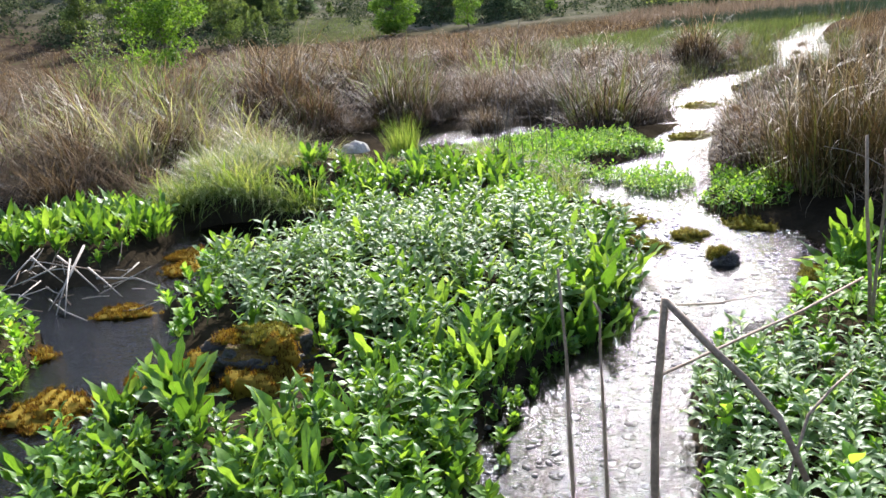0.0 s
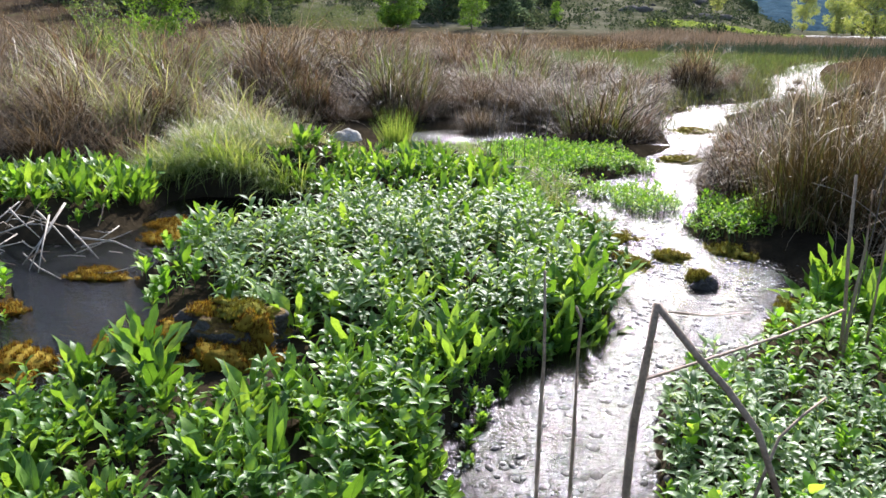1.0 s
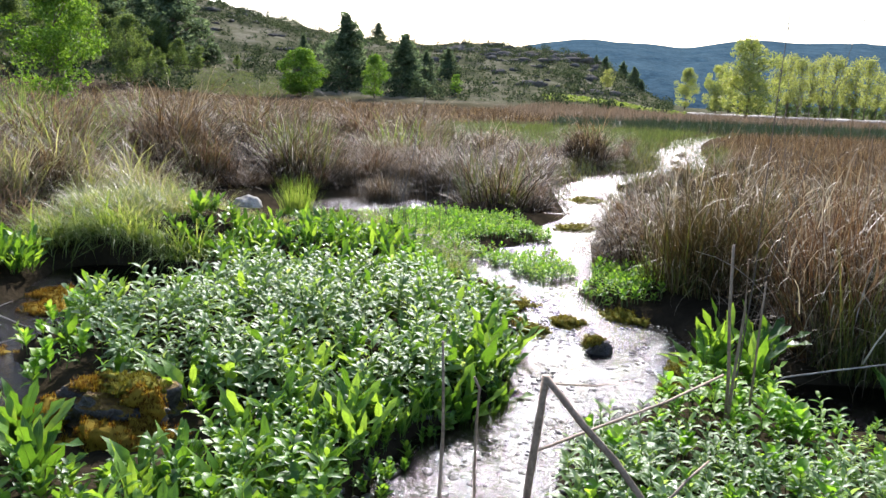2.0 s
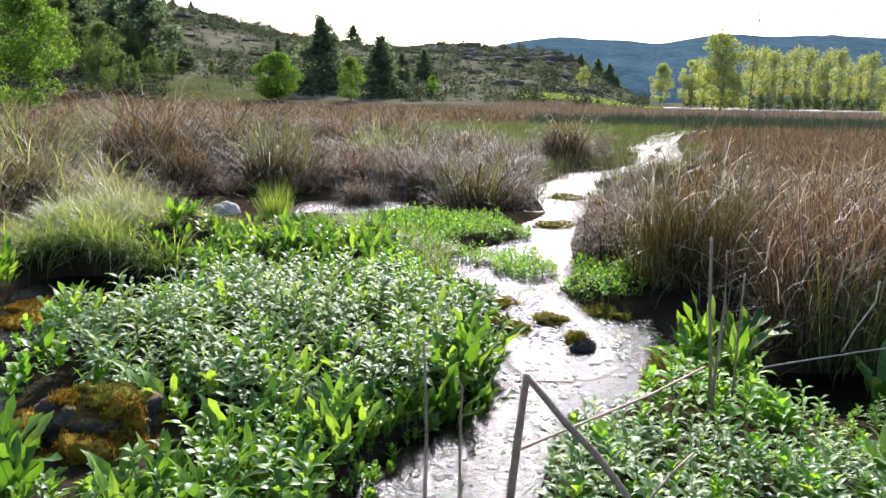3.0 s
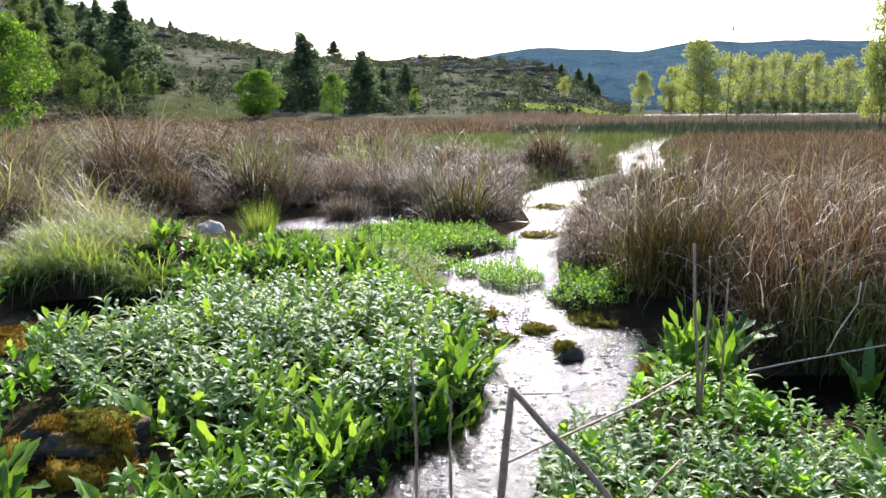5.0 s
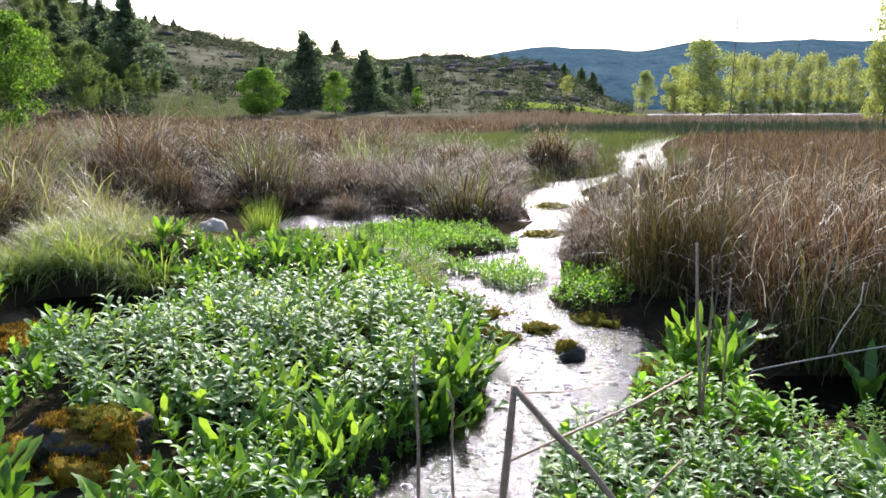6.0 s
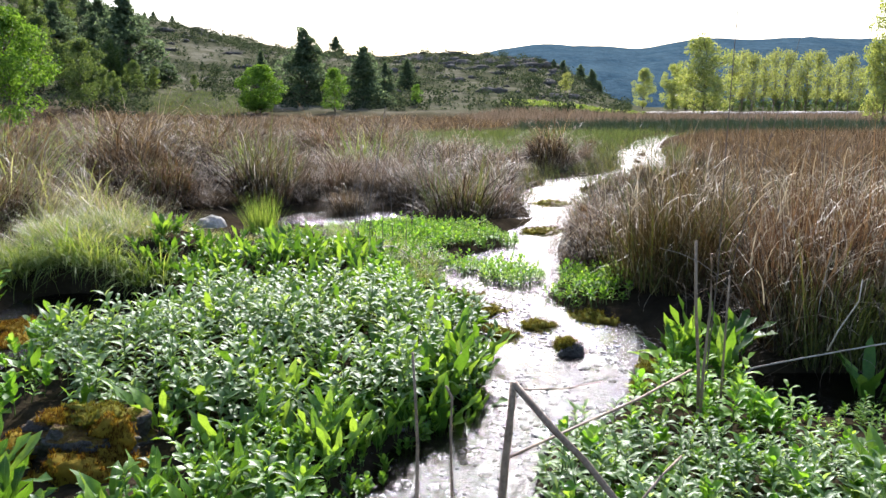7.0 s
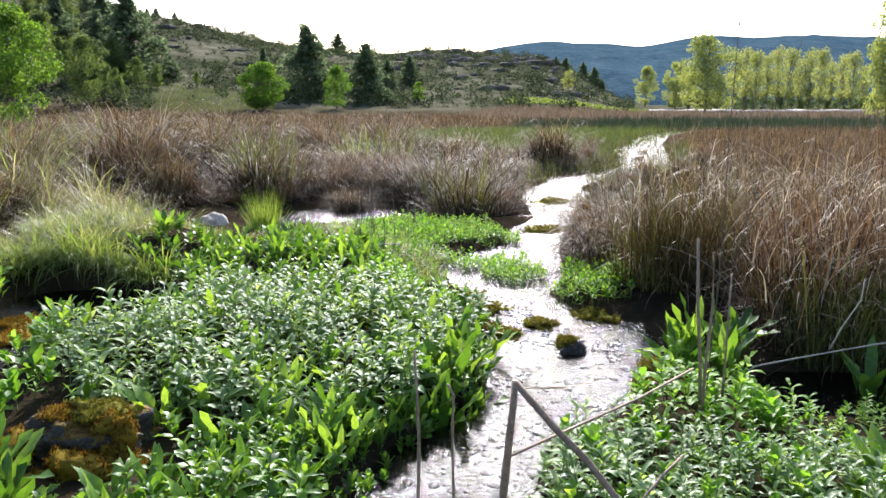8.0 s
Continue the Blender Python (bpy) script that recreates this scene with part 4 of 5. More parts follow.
blades_over("tan_reeds", 10, tan, (2, 90, 62, 110), 1.0, 8, 0.85, 0.07, 0.25, 0.3, M_REEDTAN, "tan dry reeds at the far marsh edge", 0.4)
far_right = in_poly([(3.6, 10.5), (7.5, 11.5), (14, 18), (40, 44), (15.5, 44), (11.8, 38), (9.5, 31), (7.8, 25), (6.8, 21), (6.0, 19), (4.9, 16.5), (4.0, 14.5)])
blades_over("marsh_rushes", 12, lambda x, y: far_right(x, y) and x / y > 0.3 + 0.04 * noise.noise((x, y, 0.0)), (3, 40, 10, 44), 0.42, 9, 0.5, 0.014, 0.45, 0.9, M_RUSH, "brown dry rushes along the far stream bank", 0.2)
verges = lambda x, y: -0.15 < edge_distance(STREAM, x, y) < 0.8
blades_over("stream_sedge", 13, verges, (0, 10, 11.5, 27), 0.3, 14, 0.4, 0.009, 0.5, 0.8, M_RUSHG, "short olive sedge fringing the stream", 0.12)
pond_reed = lambda x, y: -2.0 < edge_distance(STREAM, x, y) < -0.1 and noise.noise((x * 0.9, y * 0.6, 1.0)) > -0.12
blades_over("pond_reeds", 14, pond_reed, (2.5, 15, 17.2, 44), 0.45, 7, 0.35, 0.012, 0.35, 0.7, M_RUSHG, "thin olive reeds standing in the shallow water", 0.15)
meadow = lambda x, y: -0.38 < x / y < -0.245
blades_over("meadow_grass", 11, meadow, (-48, -20, 92, 124), 0.7, 10, 0.3, 0.05, 0.3, 0.4, M_SEDGE, "fresh green meadow grass at the foot of the hill", 0.3)


# ---- bank plants ----
def leaf_arrays(length, width, curl, wave=0.0, fold=0.25, segs=7, stalk=0.15, blunt=1.1):
    """A lance-shaped leaf: foot at the origin, rising along +z and bending to +x; a raised crease along the middle."""
    prof = [0.06 if t < stalk else max(0.0, math.sin(math.pi * ((t - stalk) / (1 - stalk)) ** blunt)) ** 0.62 for t in np.linspace(0, 1, segs + 1)]
    verts, x, z = [], 0.0, 0.0
    for i, p in enumerate(prof):
        t = i / segs
        ang = curl * t ** 1.3
        if i:
            x += math.sin(ang) * length / segs
            z += math.cos(ang) * length / segs
        w = max(p * width / 2, 0.001)
        nx, nz = math.cos(ang), -math.sin(ang)
        for s in (-1, 0, 1):
            lift = fold * w * abs(s) + wave * math.sin(i * 2.1 + s) * abs(s) * w
            verts.append((x - nx * lift, s * w, z - nz * lift))
    faces = []
    for i in range(segs):
        k = i * 3
        faces += [(k, k + 1, k + 4, k + 3), (k + 1, k + 2, k + 5, k + 4)]
    return np.array(verts), np.array(faces)


DOCK, RIBS = [], []
for i, (l, w, c) in enumerate(((0.27, 0.044, 0.5), (0.24, 0.05, 0.9), (0.3, 0.045, 0.3), (0.2, 0.055, 1.3), (0.25, 0.038, 0.7), (0.18, 0.046, 0.4))):
    v, f = leaf_arrays(l, w, c, 0.6, 0.3)
    DOCK.append(mesh_from("leaf", v, f, M_DOCK, True))
    rib = [tuple(p) for p in v[1::3]]
    rv, rf = tube(rib, [0.0016 - 0.0011 * k / (len(rib) - 1) for k in range(len(rib))], 4)
    RIBS.append(mesh_from("midrib", rv, rf, M_RIB, True))


def dock(x, y, size, leaves, seed, label, group):
    r = random.Random(seed)
    ob = thing("dock_plant", x, y, ground_z(x, y) - 0.01, label, "plant", group, r.uniform(0, 6.28), size)
    for k in range(leaves):
        a = 2.4 * k + r.uniform(-0.4, 0.4)
        pick = r.randrange(len(DOCK))
        leaf = attach("leaf", DOCK[pick], ob)
        if y < 3.4:
            attach("midrib", RIBS[pick], leaf, "pale green midrib")
        d = r.uniform(0.0, 0.05)
        s = r.uniform(0.75, 1.2)
        leaf.matrix_basis = Matrix.LocRotScale((d * math.cos(a), d * math.sin(a), 0), Euler((r.uniform(-0.2, 0.2), r.uniform(0.0, 0.5) ** 1.2, a)), (s, s, s))
    return ob


def shoot(seed, height, pairs, leaf_len, leaf_w, curl, rise, blunt=1.0):
    """A leafy shoot: a square stem and crossed pairs of leaves, larger below; as arrays with material numbers."""
    r = random.Random(seed)
    vs, fs, ms, off = [], [], [], 0
    v, f = tube([(0, 0, -0.02), (0.004, 0.003, height * 0.5), (0, 0, height)], [0.0035, 0.003, 0.0015], 4)
    f = [q for q in f if len(q) == 4][:8]
    vs.append(np.array([tuple(p) for p in v])); fs.append(np.array(f)); ms.append(np.ones(len(f))); off += len(v)
    for k in range(pairs):
        t = (k + 0.6) / pairs
        z = height * (0.25 + 0.75 * t)
        for side in (0, 1):
            s = (1.05 - 0.42 * t) * r.uniform(0.8, 1.15)
            lv, lf = leaf_arrays(leaf_len * s, leaf_w * s, curl * r.uniform(0.6, 1.3), 0.3, 0.35, 4, 0.06, blunt)
            a = math.pi * side + (math.pi / 2) * k + r.uniform(-0.3, 0.3)
            m = np.array((Euler((0, rise * (1.15 - 0.7 * t) + r.uniform(-0.15, 0.15), 0)).to_matrix()))
            m = np.array(Euler((0, 0, a)).to_matrix()) @ m
            vs.append(lv @ m.T + np.array([0, 0, z])); fs.append(lf + off); ms.append(np.zeros(len(lf))); off += len(lv)
    return np.concatenate(vs), np.concatenate(fs), np.concatenate(ms)


def patch(name, seed, protos, inside, box, gap, size, mats, label, afloat=-1.0):
    r = np.random.default_rng(seed)
    pts = field(r, inside, *box, gap)
    v, f, mi = stamp(protos, r, pts, lambda x, y: max(afloat, ground_z(x, y)), size)
    return tagged(new(name, mesh_from(name, v, f, mats, True, mi)), label, "plants", kind="stuff")


def plants(name, seed, protos, inside, box, gap, size, leaf_mat, limit, label, category, group, afloat=-1.0):
    """Shoots nearest the path, each a thing with its stem and every leaf a part; returns how far they reach."""
    parts = []
    for v, f, mi in protos:
        stem = f[mi > 0.5]
        n0 = stem.max() + 1
        pieces = [("stem", mesh_from("stem", v[:n0], stem, M_STEM, True))]
        per, quads = 15, 8
        for q in range((len(v) - n0) // per):
            pieces.append(("leaf", mesh_from("leaf", v[n0 + q * per:n0 + (q + 1) * per], f[len(stem) + q * quads:len(stem) + (q + 1) * quads] - n0 - q * per, leaf_mat, True)))
        parts.append(pieces)
    r = np.random.default_rng(seed)
    pts = sorted(field(r, inside, *box, gap).tolist(), key=lambda p: p[1])
    for x, y in pts[:limit]:
        ob = new(name)
        sc = size * r.uniform(0.75, 1.2) * (1.0 + 0.5 * noise.noise((x * 2.5, y * 2.5, 3.0)))
        ob.matrix_basis = Matrix.LocRotScale((x, y, max(afloat, ground_z(x, y))), Euler((r.normal(0, 0.15), r.normal(0, 0.15), r.uniform(0, 6.283))), (sc, sc, sc))
        tagged(ob, label, category, group)
        for kind, me in parts[r.integers(len(parts))]:
            attach(kind, me, ob)
    return pts[min(limit, len(pts)) - 1][1]


MINT = [shoot(100 + i, 0.2 + 0.05 * (i % 4), 6, 0.145, 0.041, 1.05, 0.95, 0.85) for i in range(8)]
CRESS = [shoot(200 + i, 0.09 + 0.02 * i, 4, 0.06, 0.022, 0.6, 0.9) for i in range(4)]
HERB = [shoot(220 + i, 0.15 + 0.03 * (i % 3), 5, 0.11 + 0.025 * (i % 2), 0.055 + 0.008 * (i % 3), 0.3 + 0.35 * (i % 3), 0.5 + 0.2 * (i % 2)) for i in range(6)]
island = in_poly([(-2.2, 4.2), (-1.8, 3.4), (-1.2, 3.25), (-0.6, 3.2), (-0.2, 3.3), (0.22, 3.9), (0.3, 4.6), (0.3, 5.1), (-0.2, 5.3), (-0.6, 5.6), (-1.3, 5.7), (-1.75, 5.35), (-1.75, 4.8), (-2.1, 4.6), (-2.25, 4.45)])
patch("mint_patch", 1, MINT, lambda x, y: island(x, y) and wet(x, y) > 0.0 and noise.noise((x * 3.3, y * 3.3, 5.0)) > -0.34, (-2.7, 0.4, 3, 6.6), 0.096, 0.78, [M_MINT, M_STEM],
      "dense grey-green mint growing on the island")
bank = in_poly([(0.28, 1.6), (0.36, 2.8), (0.5, 3.1), (0.8, 3.15), (1.2, 3.0), (1.7, 2.85), (2.6, 2.65), (3.4, 2.35), (2.8, 1.6), (1.0, 1.4)])
ledge = in_poly([(0.8, 3.3), (1.15, 3.1), (1.45, 3.05), (1.55, 3.5), (1.5, 4.1), (1.3, 4.1)])
reach = plants("mint_plant", 2, MINT, lambda x, y: bank(x, y) and wet(x, y) > -0.06 and y > 1.9 and x < 0.72 * y - 0.1, (0.2, 3.4, 1.4, 4), 0.074, 0.58, M_MINTLEAF, 150,
               "grey-green mint plant leaning over the stream bank", "plant", "mint plants on the stream bank")
patch("mint_patch", 2, MINT, lambda x, y: bank(x, y) and wet(x, y) > -0.06 and (y > reach or y < 1.9 or x > 0.72 * y - 0.1), (0.2, 3.4, 1.4, 4), 0.076, 0.58, [M_MINT, M_STEM],
      "grey-green mint spreading along the stream bank")
verge = in_poly([(-0.25, 5.2), (0.15, 5.05), (0.2, 5.3), (-0.1, 5.8), (-0.35, 6.5), (-0.6, 6.6), (-0.6, 5.9)])
herbs = in_poly([(-2.1, 2.3), (-1.6, 1.6), (-0.42, 1.6), (-0.36, 2.9), (-0.25, 3.3), (-0.6, 3.3), (-1.2, 3.0), (-1.9, 2.75)])
patch("herb_patch", 4, HERB + HERB + MINT[:4], lambda x, y: herbs(x, y) and wet(x, y) > -0.09 and math.hypot((x + 1.52) / 0.45, (y - 2.86) / 0.4) > 1, (-2.3, 0.1, 1.6, 3.4), 0.088, 0.62, [M_DOCKHERB, M_STEM],
      "broad-leaved light green herbs crowding the bank", -0.02)
edge = in_poly([(-0.7, 1.8), (-0.36, 1.8), (-0.22, 2.95), (-0.12, 3.25), (0.06, 3.5), (0.24, 3.8), (0.1, 3.95), (-0.3, 3.4), (-0.6, 3.25)])
patch("herb_patch", 18, HERB + CRESS, edge, (-0.8, 0.3, 1.8, 4.0), 0.07, 0.5, [M_DOCKHERB, M_STEM],
      "low green herbs trailing into the stream", -0.03)
patch("herb_patch", 7, HERB + MINT, lambda x, y: ledge(x, y) and wet(x, y) > -0.05, (0.7, 1.8, 3, 4.4), 0.095, 0.62, [M_CRESS, M_STEM],
      "low green herbs on the ledge below the docks")
pool_bank = in_poly([(-2.2, 3.6), (-2.0, 3.2), (-1.9, 3.5), (-2.2, 4.2), (-2.4, 4.7), (-2.5, 5.3), (-2.8, 6.0), (-3.0, 6.2), (-2.95, 5.6), (-2.65, 5.1), (-2.65, 4.6), (-2.5, 4.0)])
patch("herb_patch", 8, HERB + CRESS, lambda x, y: pool_bank(x, y) and wet(x, y) > 0.0, (-3.1, -1.8, 3.1, 6.3), 0.11, 0.8, [M_CRESS, M_STEM],
      "bright green herbs along the pool bank")
far_pool = in_poly([(-4.6, 4.75), (-3.9, 4.6), (-3.3, 4.75), (-3.2, 5.2), (-3.5, 5.0), (-4.6, 5.1)])
patch("herb_patch", 9, HERB + CRESS, lambda x, y: far_pool(x, y) and wet(x, y) > 0.03, (-4.7, -3.1, 4.5, 5.3), 0.12, 0.7, [M_CRESS, M_STEM],
      "dark green herbs overhanging the pool bank")
near_pool = in_poly([(-2.6, 1.9), (-2.65, 2.6), (-2.75, 3.3), (-3.1, 3.7), (-3.8, 3.9), (-4.4, 3.6), (-4.2, 2.0)])
patch("herb_patch", 15, HERB + CRESS, lambda x, y: near_pool(x, y) and wet(x, y) > -0.02, (-4.4, -2.5, 1.9, 4.0), 0.085, 0.75, [M_CRESS, M_STEM],
      "light green herbs on the near pool bank")
brim = in_poly([(1.2, 3.05), (1.7, 2.88), (2.6, 2.68), (3.2, 2.5), (3.3, 3.4), (2.1, 3.5), (1.6, 3.5), (1.4, 3.3)])
patch("herb_patch", 19, HERB + MINT, brim, (1.1, 3.4, 2.4, 3.6), 0.085, 0.36, [M_CRESS, M_STEM],
      "short grey-green herbs at the brim of the dark hollow")
strip = in_poly([(-0.75, 6.4), (-0.2, 6.0), (0.1, 6.1), (-0.05, 6.6), (-0.1, 7.3), (-0.6, 7.5), (-0.9, 7.2)])
patch("cress_patch", 20, CRESS, lambda x, y: strip(x, y) and noise.noise((x * 3.0, y * 3.0, 2.0)) > -0.35, (-1.0, 0.2, 5.9, 7.6), 0.07, 0.75, [M_CRESS, M_STEM],
      "low green cress between the docks and the stream", -0.015)
patch("herb_patch", 10, HERB + MINT, lambda x, y: -0.2 < edge_distance(HOLLOW, x, y) < 0.3 and y < 3.75, (1.5, 3.5, 3.0, 4.0), 0.24, 0.5, [M_CRESS, M_STEM],
      "scattered green herbs in the dark wet hollow")
gap_strip = in_poly([(-2.2, 6.1), (-1.7, 5.5), (-0.5, 5.5), (-0.3, 6.4), (-0.6, 7.2), (-1.4, 7.5), (-2.3, 7.2), (-2.6, 6.6)])
patch("herb_patch", 17, HERB, lambda x, y: gap_strip(x, y) and wet(x, y) > 0.03, (-2.6, -0.2, 5.5, 7.5), 0.12, 0.62, [M_DOCKHERB, M_STEM],
      "green herbs filling the ground among the docks")
patch("herb_patch", 5, HERB + MINT, lambda x, y: verge(x, y) and wet(x, y) > -0.02, (-0.7, 0.5, 5, 7), 0.12, 0.75, [M_CRESS, M_STEM],
      "thin green herbs along the stream verge")
patch("herb_patch", 6, HERB, lambda x, y: bank(x, y) and wet(x, y) > -0.06, (0.3, 3.0, 1.6, 4), 0.2, 0.7, [M_CRESS, M_STEM],
      "broad-leaved light green herbs among the mint")
cress_polys = [in_poly([(-0.6, 7.4), (-0.13, 7.7), (0.28, 8.05), (0.64, 8.08), (0.88, 8.4), (0.82, 8.62), (0.5, 8.9), (0.3, 9.15), (-0.36, 9.3), (-1.0, 9.2), (-0.9, 8.2)]),
               in_poly([(-0.3, 7.05), (0.08, 6.98), (0.28, 6.72), (0.46, 6.4), (0.64, 6.3), (0.85, 6.5), (0.98, 6.85), (0.86, 7.0), (0.62, 7.15), (0.3, 7.25), (-0.3, 7.4)]),
               in_poly([(0.82, 6.05), (1.0, 6.4), (1.25, 6.7), (1.48, 6.25), (1.45, 5.6), (1.06, 5.4)])]
shelf = in_poly([(-2.3, 8.5), (-1.2, 8.3), (0.0, 8.6), (0.6, 9.0), (0.6, 9.3), (-0.6, 9.35), (-1.7, 9.2), (-2.3, 9.2)])
patch("cress_patch", 16, CRESS, lambda x, y: shelf(x, y) and noise.noise((x * 2.0, y * 2.0, 1.0)) > -0.3, (-2.4, 0.7, 8.2, 10.0), 0.075, 0.65, [M_CRESS, M_STEM],
      "very low green cress beside the channel", -0.02)
patch("cress_patch", 3, CRESS, lambda x, y: any(c(x, y) for c in cress_polys) and noise.noise((x * 3.0, y * 3.0, 8.0)) > -0.38, (-1.1, 1.7, 5, 10.1), 0.055, 0.95, [M_CRESS, M_STEM],
      "low bright green cress in and beside the stream", -0.015)

fringe = [((1.0, 12.2), 0.4), ((1.2, 14.2), 0.4), ((1.7, 16.2), 0.4), ((2.5, 17.4), 0.4), ((3.2, 18.6), 0.45), ((3.7, 20.2), 0.5), ((4.2, 22.5), 0.5), ((4.8, 25.0), 0.6),
          ((2.5, 11.6), 0.5), ((3.1, 13.2), 0.5), ((3.9, 15.2), 0.5), ((5.0, 16.4), 0.5), ((6.1, 18.4), 0.5), ((6.9, 20.8), 0.6), ((4.9, 18.9), 0.22), ((5.4, 21.4), 0.3), ((6.3, 24.5), 0.35)]
for k, ((x, y), sz) in enumerate(fringe):
    tussock(x, y, sz, "low brown rush tussock on the stream edge", "rush tussocks along the far stream", k)

rng = np.random.default_rng(21)
LONG = "bright green dock plant with long upright leaves"
front = in_poly([(-2.2, 2.3), (-1.6, 1.7), (-0.55, 1.7), (-0.48, 3.1), (-0.2, 3.6), (-0.4, 3.6), (-0.9, 3.3), (-1.15, 2.75), (-1.8, 2.75)])
for k, (x, y) in enumerate(field(rng, lambda x, y: front(x, y) and wet(x, y) > 0.0 and math.hypot((x + 1.45) / 0.42, (y - 2.82) / 0.45) > 1, -2.3, 0.2, 1.7, 3.7, 0.18)):
    dock(x, y, rng.uniform(0.55, 0.95), 11, k, LONG, "dock plants on the island")
for k, (x, y) in enumerate(((0.05, 3.75), (0.12, 3.9), (0.2, 4.05), (0.02, 3.95), (0.18, 4.25), (-0.12, 3.75), (-0.35, 3.75), (-0.5, 3.6), (-0.62, 3.75), (0.25, 4.4), (0.0, 3.8), (-0.22, 3.9), (0.1, 4.1), (0.05, 4.3), (-0.75, 3.5), (-2.3, 4.3), (-2.15, 3.9), (-2.4, 4.7), (-1.75, 2.75), (-1.62, 2.6), (-1.82, 2.9), (-1.5, 2.45), (-1.9, 2.6), (-2.62, 6.55), (-2.45, 6.65), (-2.3, 6.45), (-2.15, 6.6), (-2.0, 6.4), (-1.85, 6.5), (-1.7, 6.3), (-2.5, 6.85), (-0.4, 3.2), (-0.5, 3.0))):
    dock(x, y, rng.uniform(0.8, 1.15) * (0.65 if y > 6 else 1.0), 11, 60 + k, LONG, "dock plants on the island")
for k, (x, y) in enumerate(((-0.28, 3.2), (-0.15, 3.36), (0.0, 3.46), (0.1, 3.58), (0.17, 3.72), (-0.36, 3.05), (-0.42, 2.88), (-0.22, 3.3), (-0.08, 3.45))):
    dock(x, y, 0.8 + 0.05 * (k % 3), 8, 700 + k, "green dock plant standing in the shallow stream edge", "dock plants on the island")
back = in_poly([(-2.6, 6.5), (-2.2, 6.2), (-1.6, 5.8), (-0.5, 5.7), (-0.3, 6.7), (-0.6, 7.4), (-1.6, 7.6), (-2.7, 7.1)])
for k, (x, y) in enumerate(field(rng, back, -2.6, 0.2, 6.0, 7.8, 0.24)):
    dock(x, y, rng.uniform(0.75, 1.0), 9, 100 + k, "green dock plant with long upright leaves", "dock plants behind the mint")
for k, (x, y) in enumerate(((1.3, 4.08), (1.42, 4.15), (1.5, 3.95), (1.6, 4.2), (1.24, 3.92), (1.72, 4.35), (2.3, 3.95))):
    dock(x, y, 1.25, 11, 200 + k, "large green dock plant below tall rushes", "dock plants on the far bank")
left = in_poly([(-4.6, 5.0), (-3.9, 4.72), (-3.3, 4.9), (-3.1, 5.3), (-3.4, 5.8), (-4.0, 6.0), (-4.7, 5.8)])
for k, (x, y) in enumerate(field(rng, left, -4.6, -3, 4.7, 6.3, 0.17)):
    dock(x, y, rng.uniform(0.7, 1.0), 11, 300 + k, "bright green dock plant on the pool bank", "dock plants by the pool")
for k, (x, y) in enumerate(((-3.05, 2.85), (-2.95, 2.6), (-3.25, 3.2), (1.6, 2.6), (1.9, 2.7), (2.1, 2.9), (1.8, 2.4))):
    dock(x, y, 1.0, 10, 400 + k, LONG, "dock plants by the pool" if x < 0 else "dock plants on the far bank")

for k, (x, y) in enumerate(field(rng, lambda x, y: island(x, y) and wet(x, y) > 0.1, -2.4, 0.3, 3.3, 5.6, 0.33)):
    dock(x, y, rng.uniform(0.75, 1.15), 7, 500 + k, "bright green dock plant growing through the mint", "dock plants on the island")

# ---- grass ----
GRASS = [tuft_mesh("grass_foliage", 300 + i, 190, 0.30, 0.4, 0.0085, 0.6, 1.6, M_HAY if i == 2 else M_GRASS, 5) for i in range(3)]
STRAWT = [tuft_mesh("straw_foliage", 310 + i, 75, 0.30, 0.62, 0.009, 0.7, 1.6, M_STRAW if i == 1 else M_HAY, 6, 0.4, 2.3) for i in range(3)]
ARCH = [tuft_mesh("arching_foliage", 350 + i, 180, 0.3, 1.15, 0.011, 0.5, 1.7, mt, 6, 0.45, 2.4, 0.8, 0.1) for i, mt in enumerate((M_HAY, M_STRAW, M_THATCH))]


def grass_tuft(x, y, size, label, k, straw=True):
    ob = thing("grass_tuft", x, y, ground_z(x, y), label, "grass", "grass tufts on the bank", k * 1.3, size)
    attach("grass_foliage", GRASS[k % 3], ob)
    if straw:
        attach("straw_foliage", STRAWT[k % 3], ob, "pale dry straw")


hummock = in_poly([(-4.1, 6.6), (-3.3, 6.25), (-2.75, 6.3), (-2.7, 7.1), (-2.0, 7.7), (-0.8, 7.8), (-0.8, 8.2), (-1.3, 8.5), (-2.5, 8.6), (-3.4, 8.9), (-4.6, 9.2), (-4.8, 7.6)])
for k, (x, y) in enumerate(field(rng, lambda x, y: hummock(x, y) and wet(x, y) > 0.1, -5, 0, 6, 10, 0.36)):
    grass_tuft(x, y, rng.uniform(0.75, 1.1) * (0.85 if x < -2.5 else 0.42), "light green grass hummock with pale straw", k, x < -2.4)
for k in range(16):
    a, q = 2.4 * k, 0.2 + 0.05 * k
    x, y = -3.3 + 0.7 * q * math.cos(a), 7.0 + 0.7 * q * math.sin(a)
    grass_tuft(x, y, 0.65, "light green grass hummock with pale straw", k)
for k, (x, y, sz) in enumerate(((-4.5, 8.4, 0.95), (-5.1, 9.0, 1.1), (-4.2, 9.2, 0.9), (-5.6, 8.3, 1.0), (-4.9, 9.9, 1.1), (-6.2, 9.3, 1.15), (-3.7, 8.7, 0.7), (-3.5, 9.5, 0.75), (-4.7, 7.6, 0.8), (-6.6, 8.5, 1.1), (-5.6, 10.4, 1.1))):
    g = thing("arching_tussock", x, y, ground_z(x, y), "tussock of long pale arching grass", "grass", "arching grass tussocks", k * 0.35, sz)
    attach("arching_foliage", ARCH[(k * 2) % 3], g)
    attach("pale_foliage", ARCH[(k + 1) % 3], g, "sparse bleached blades")
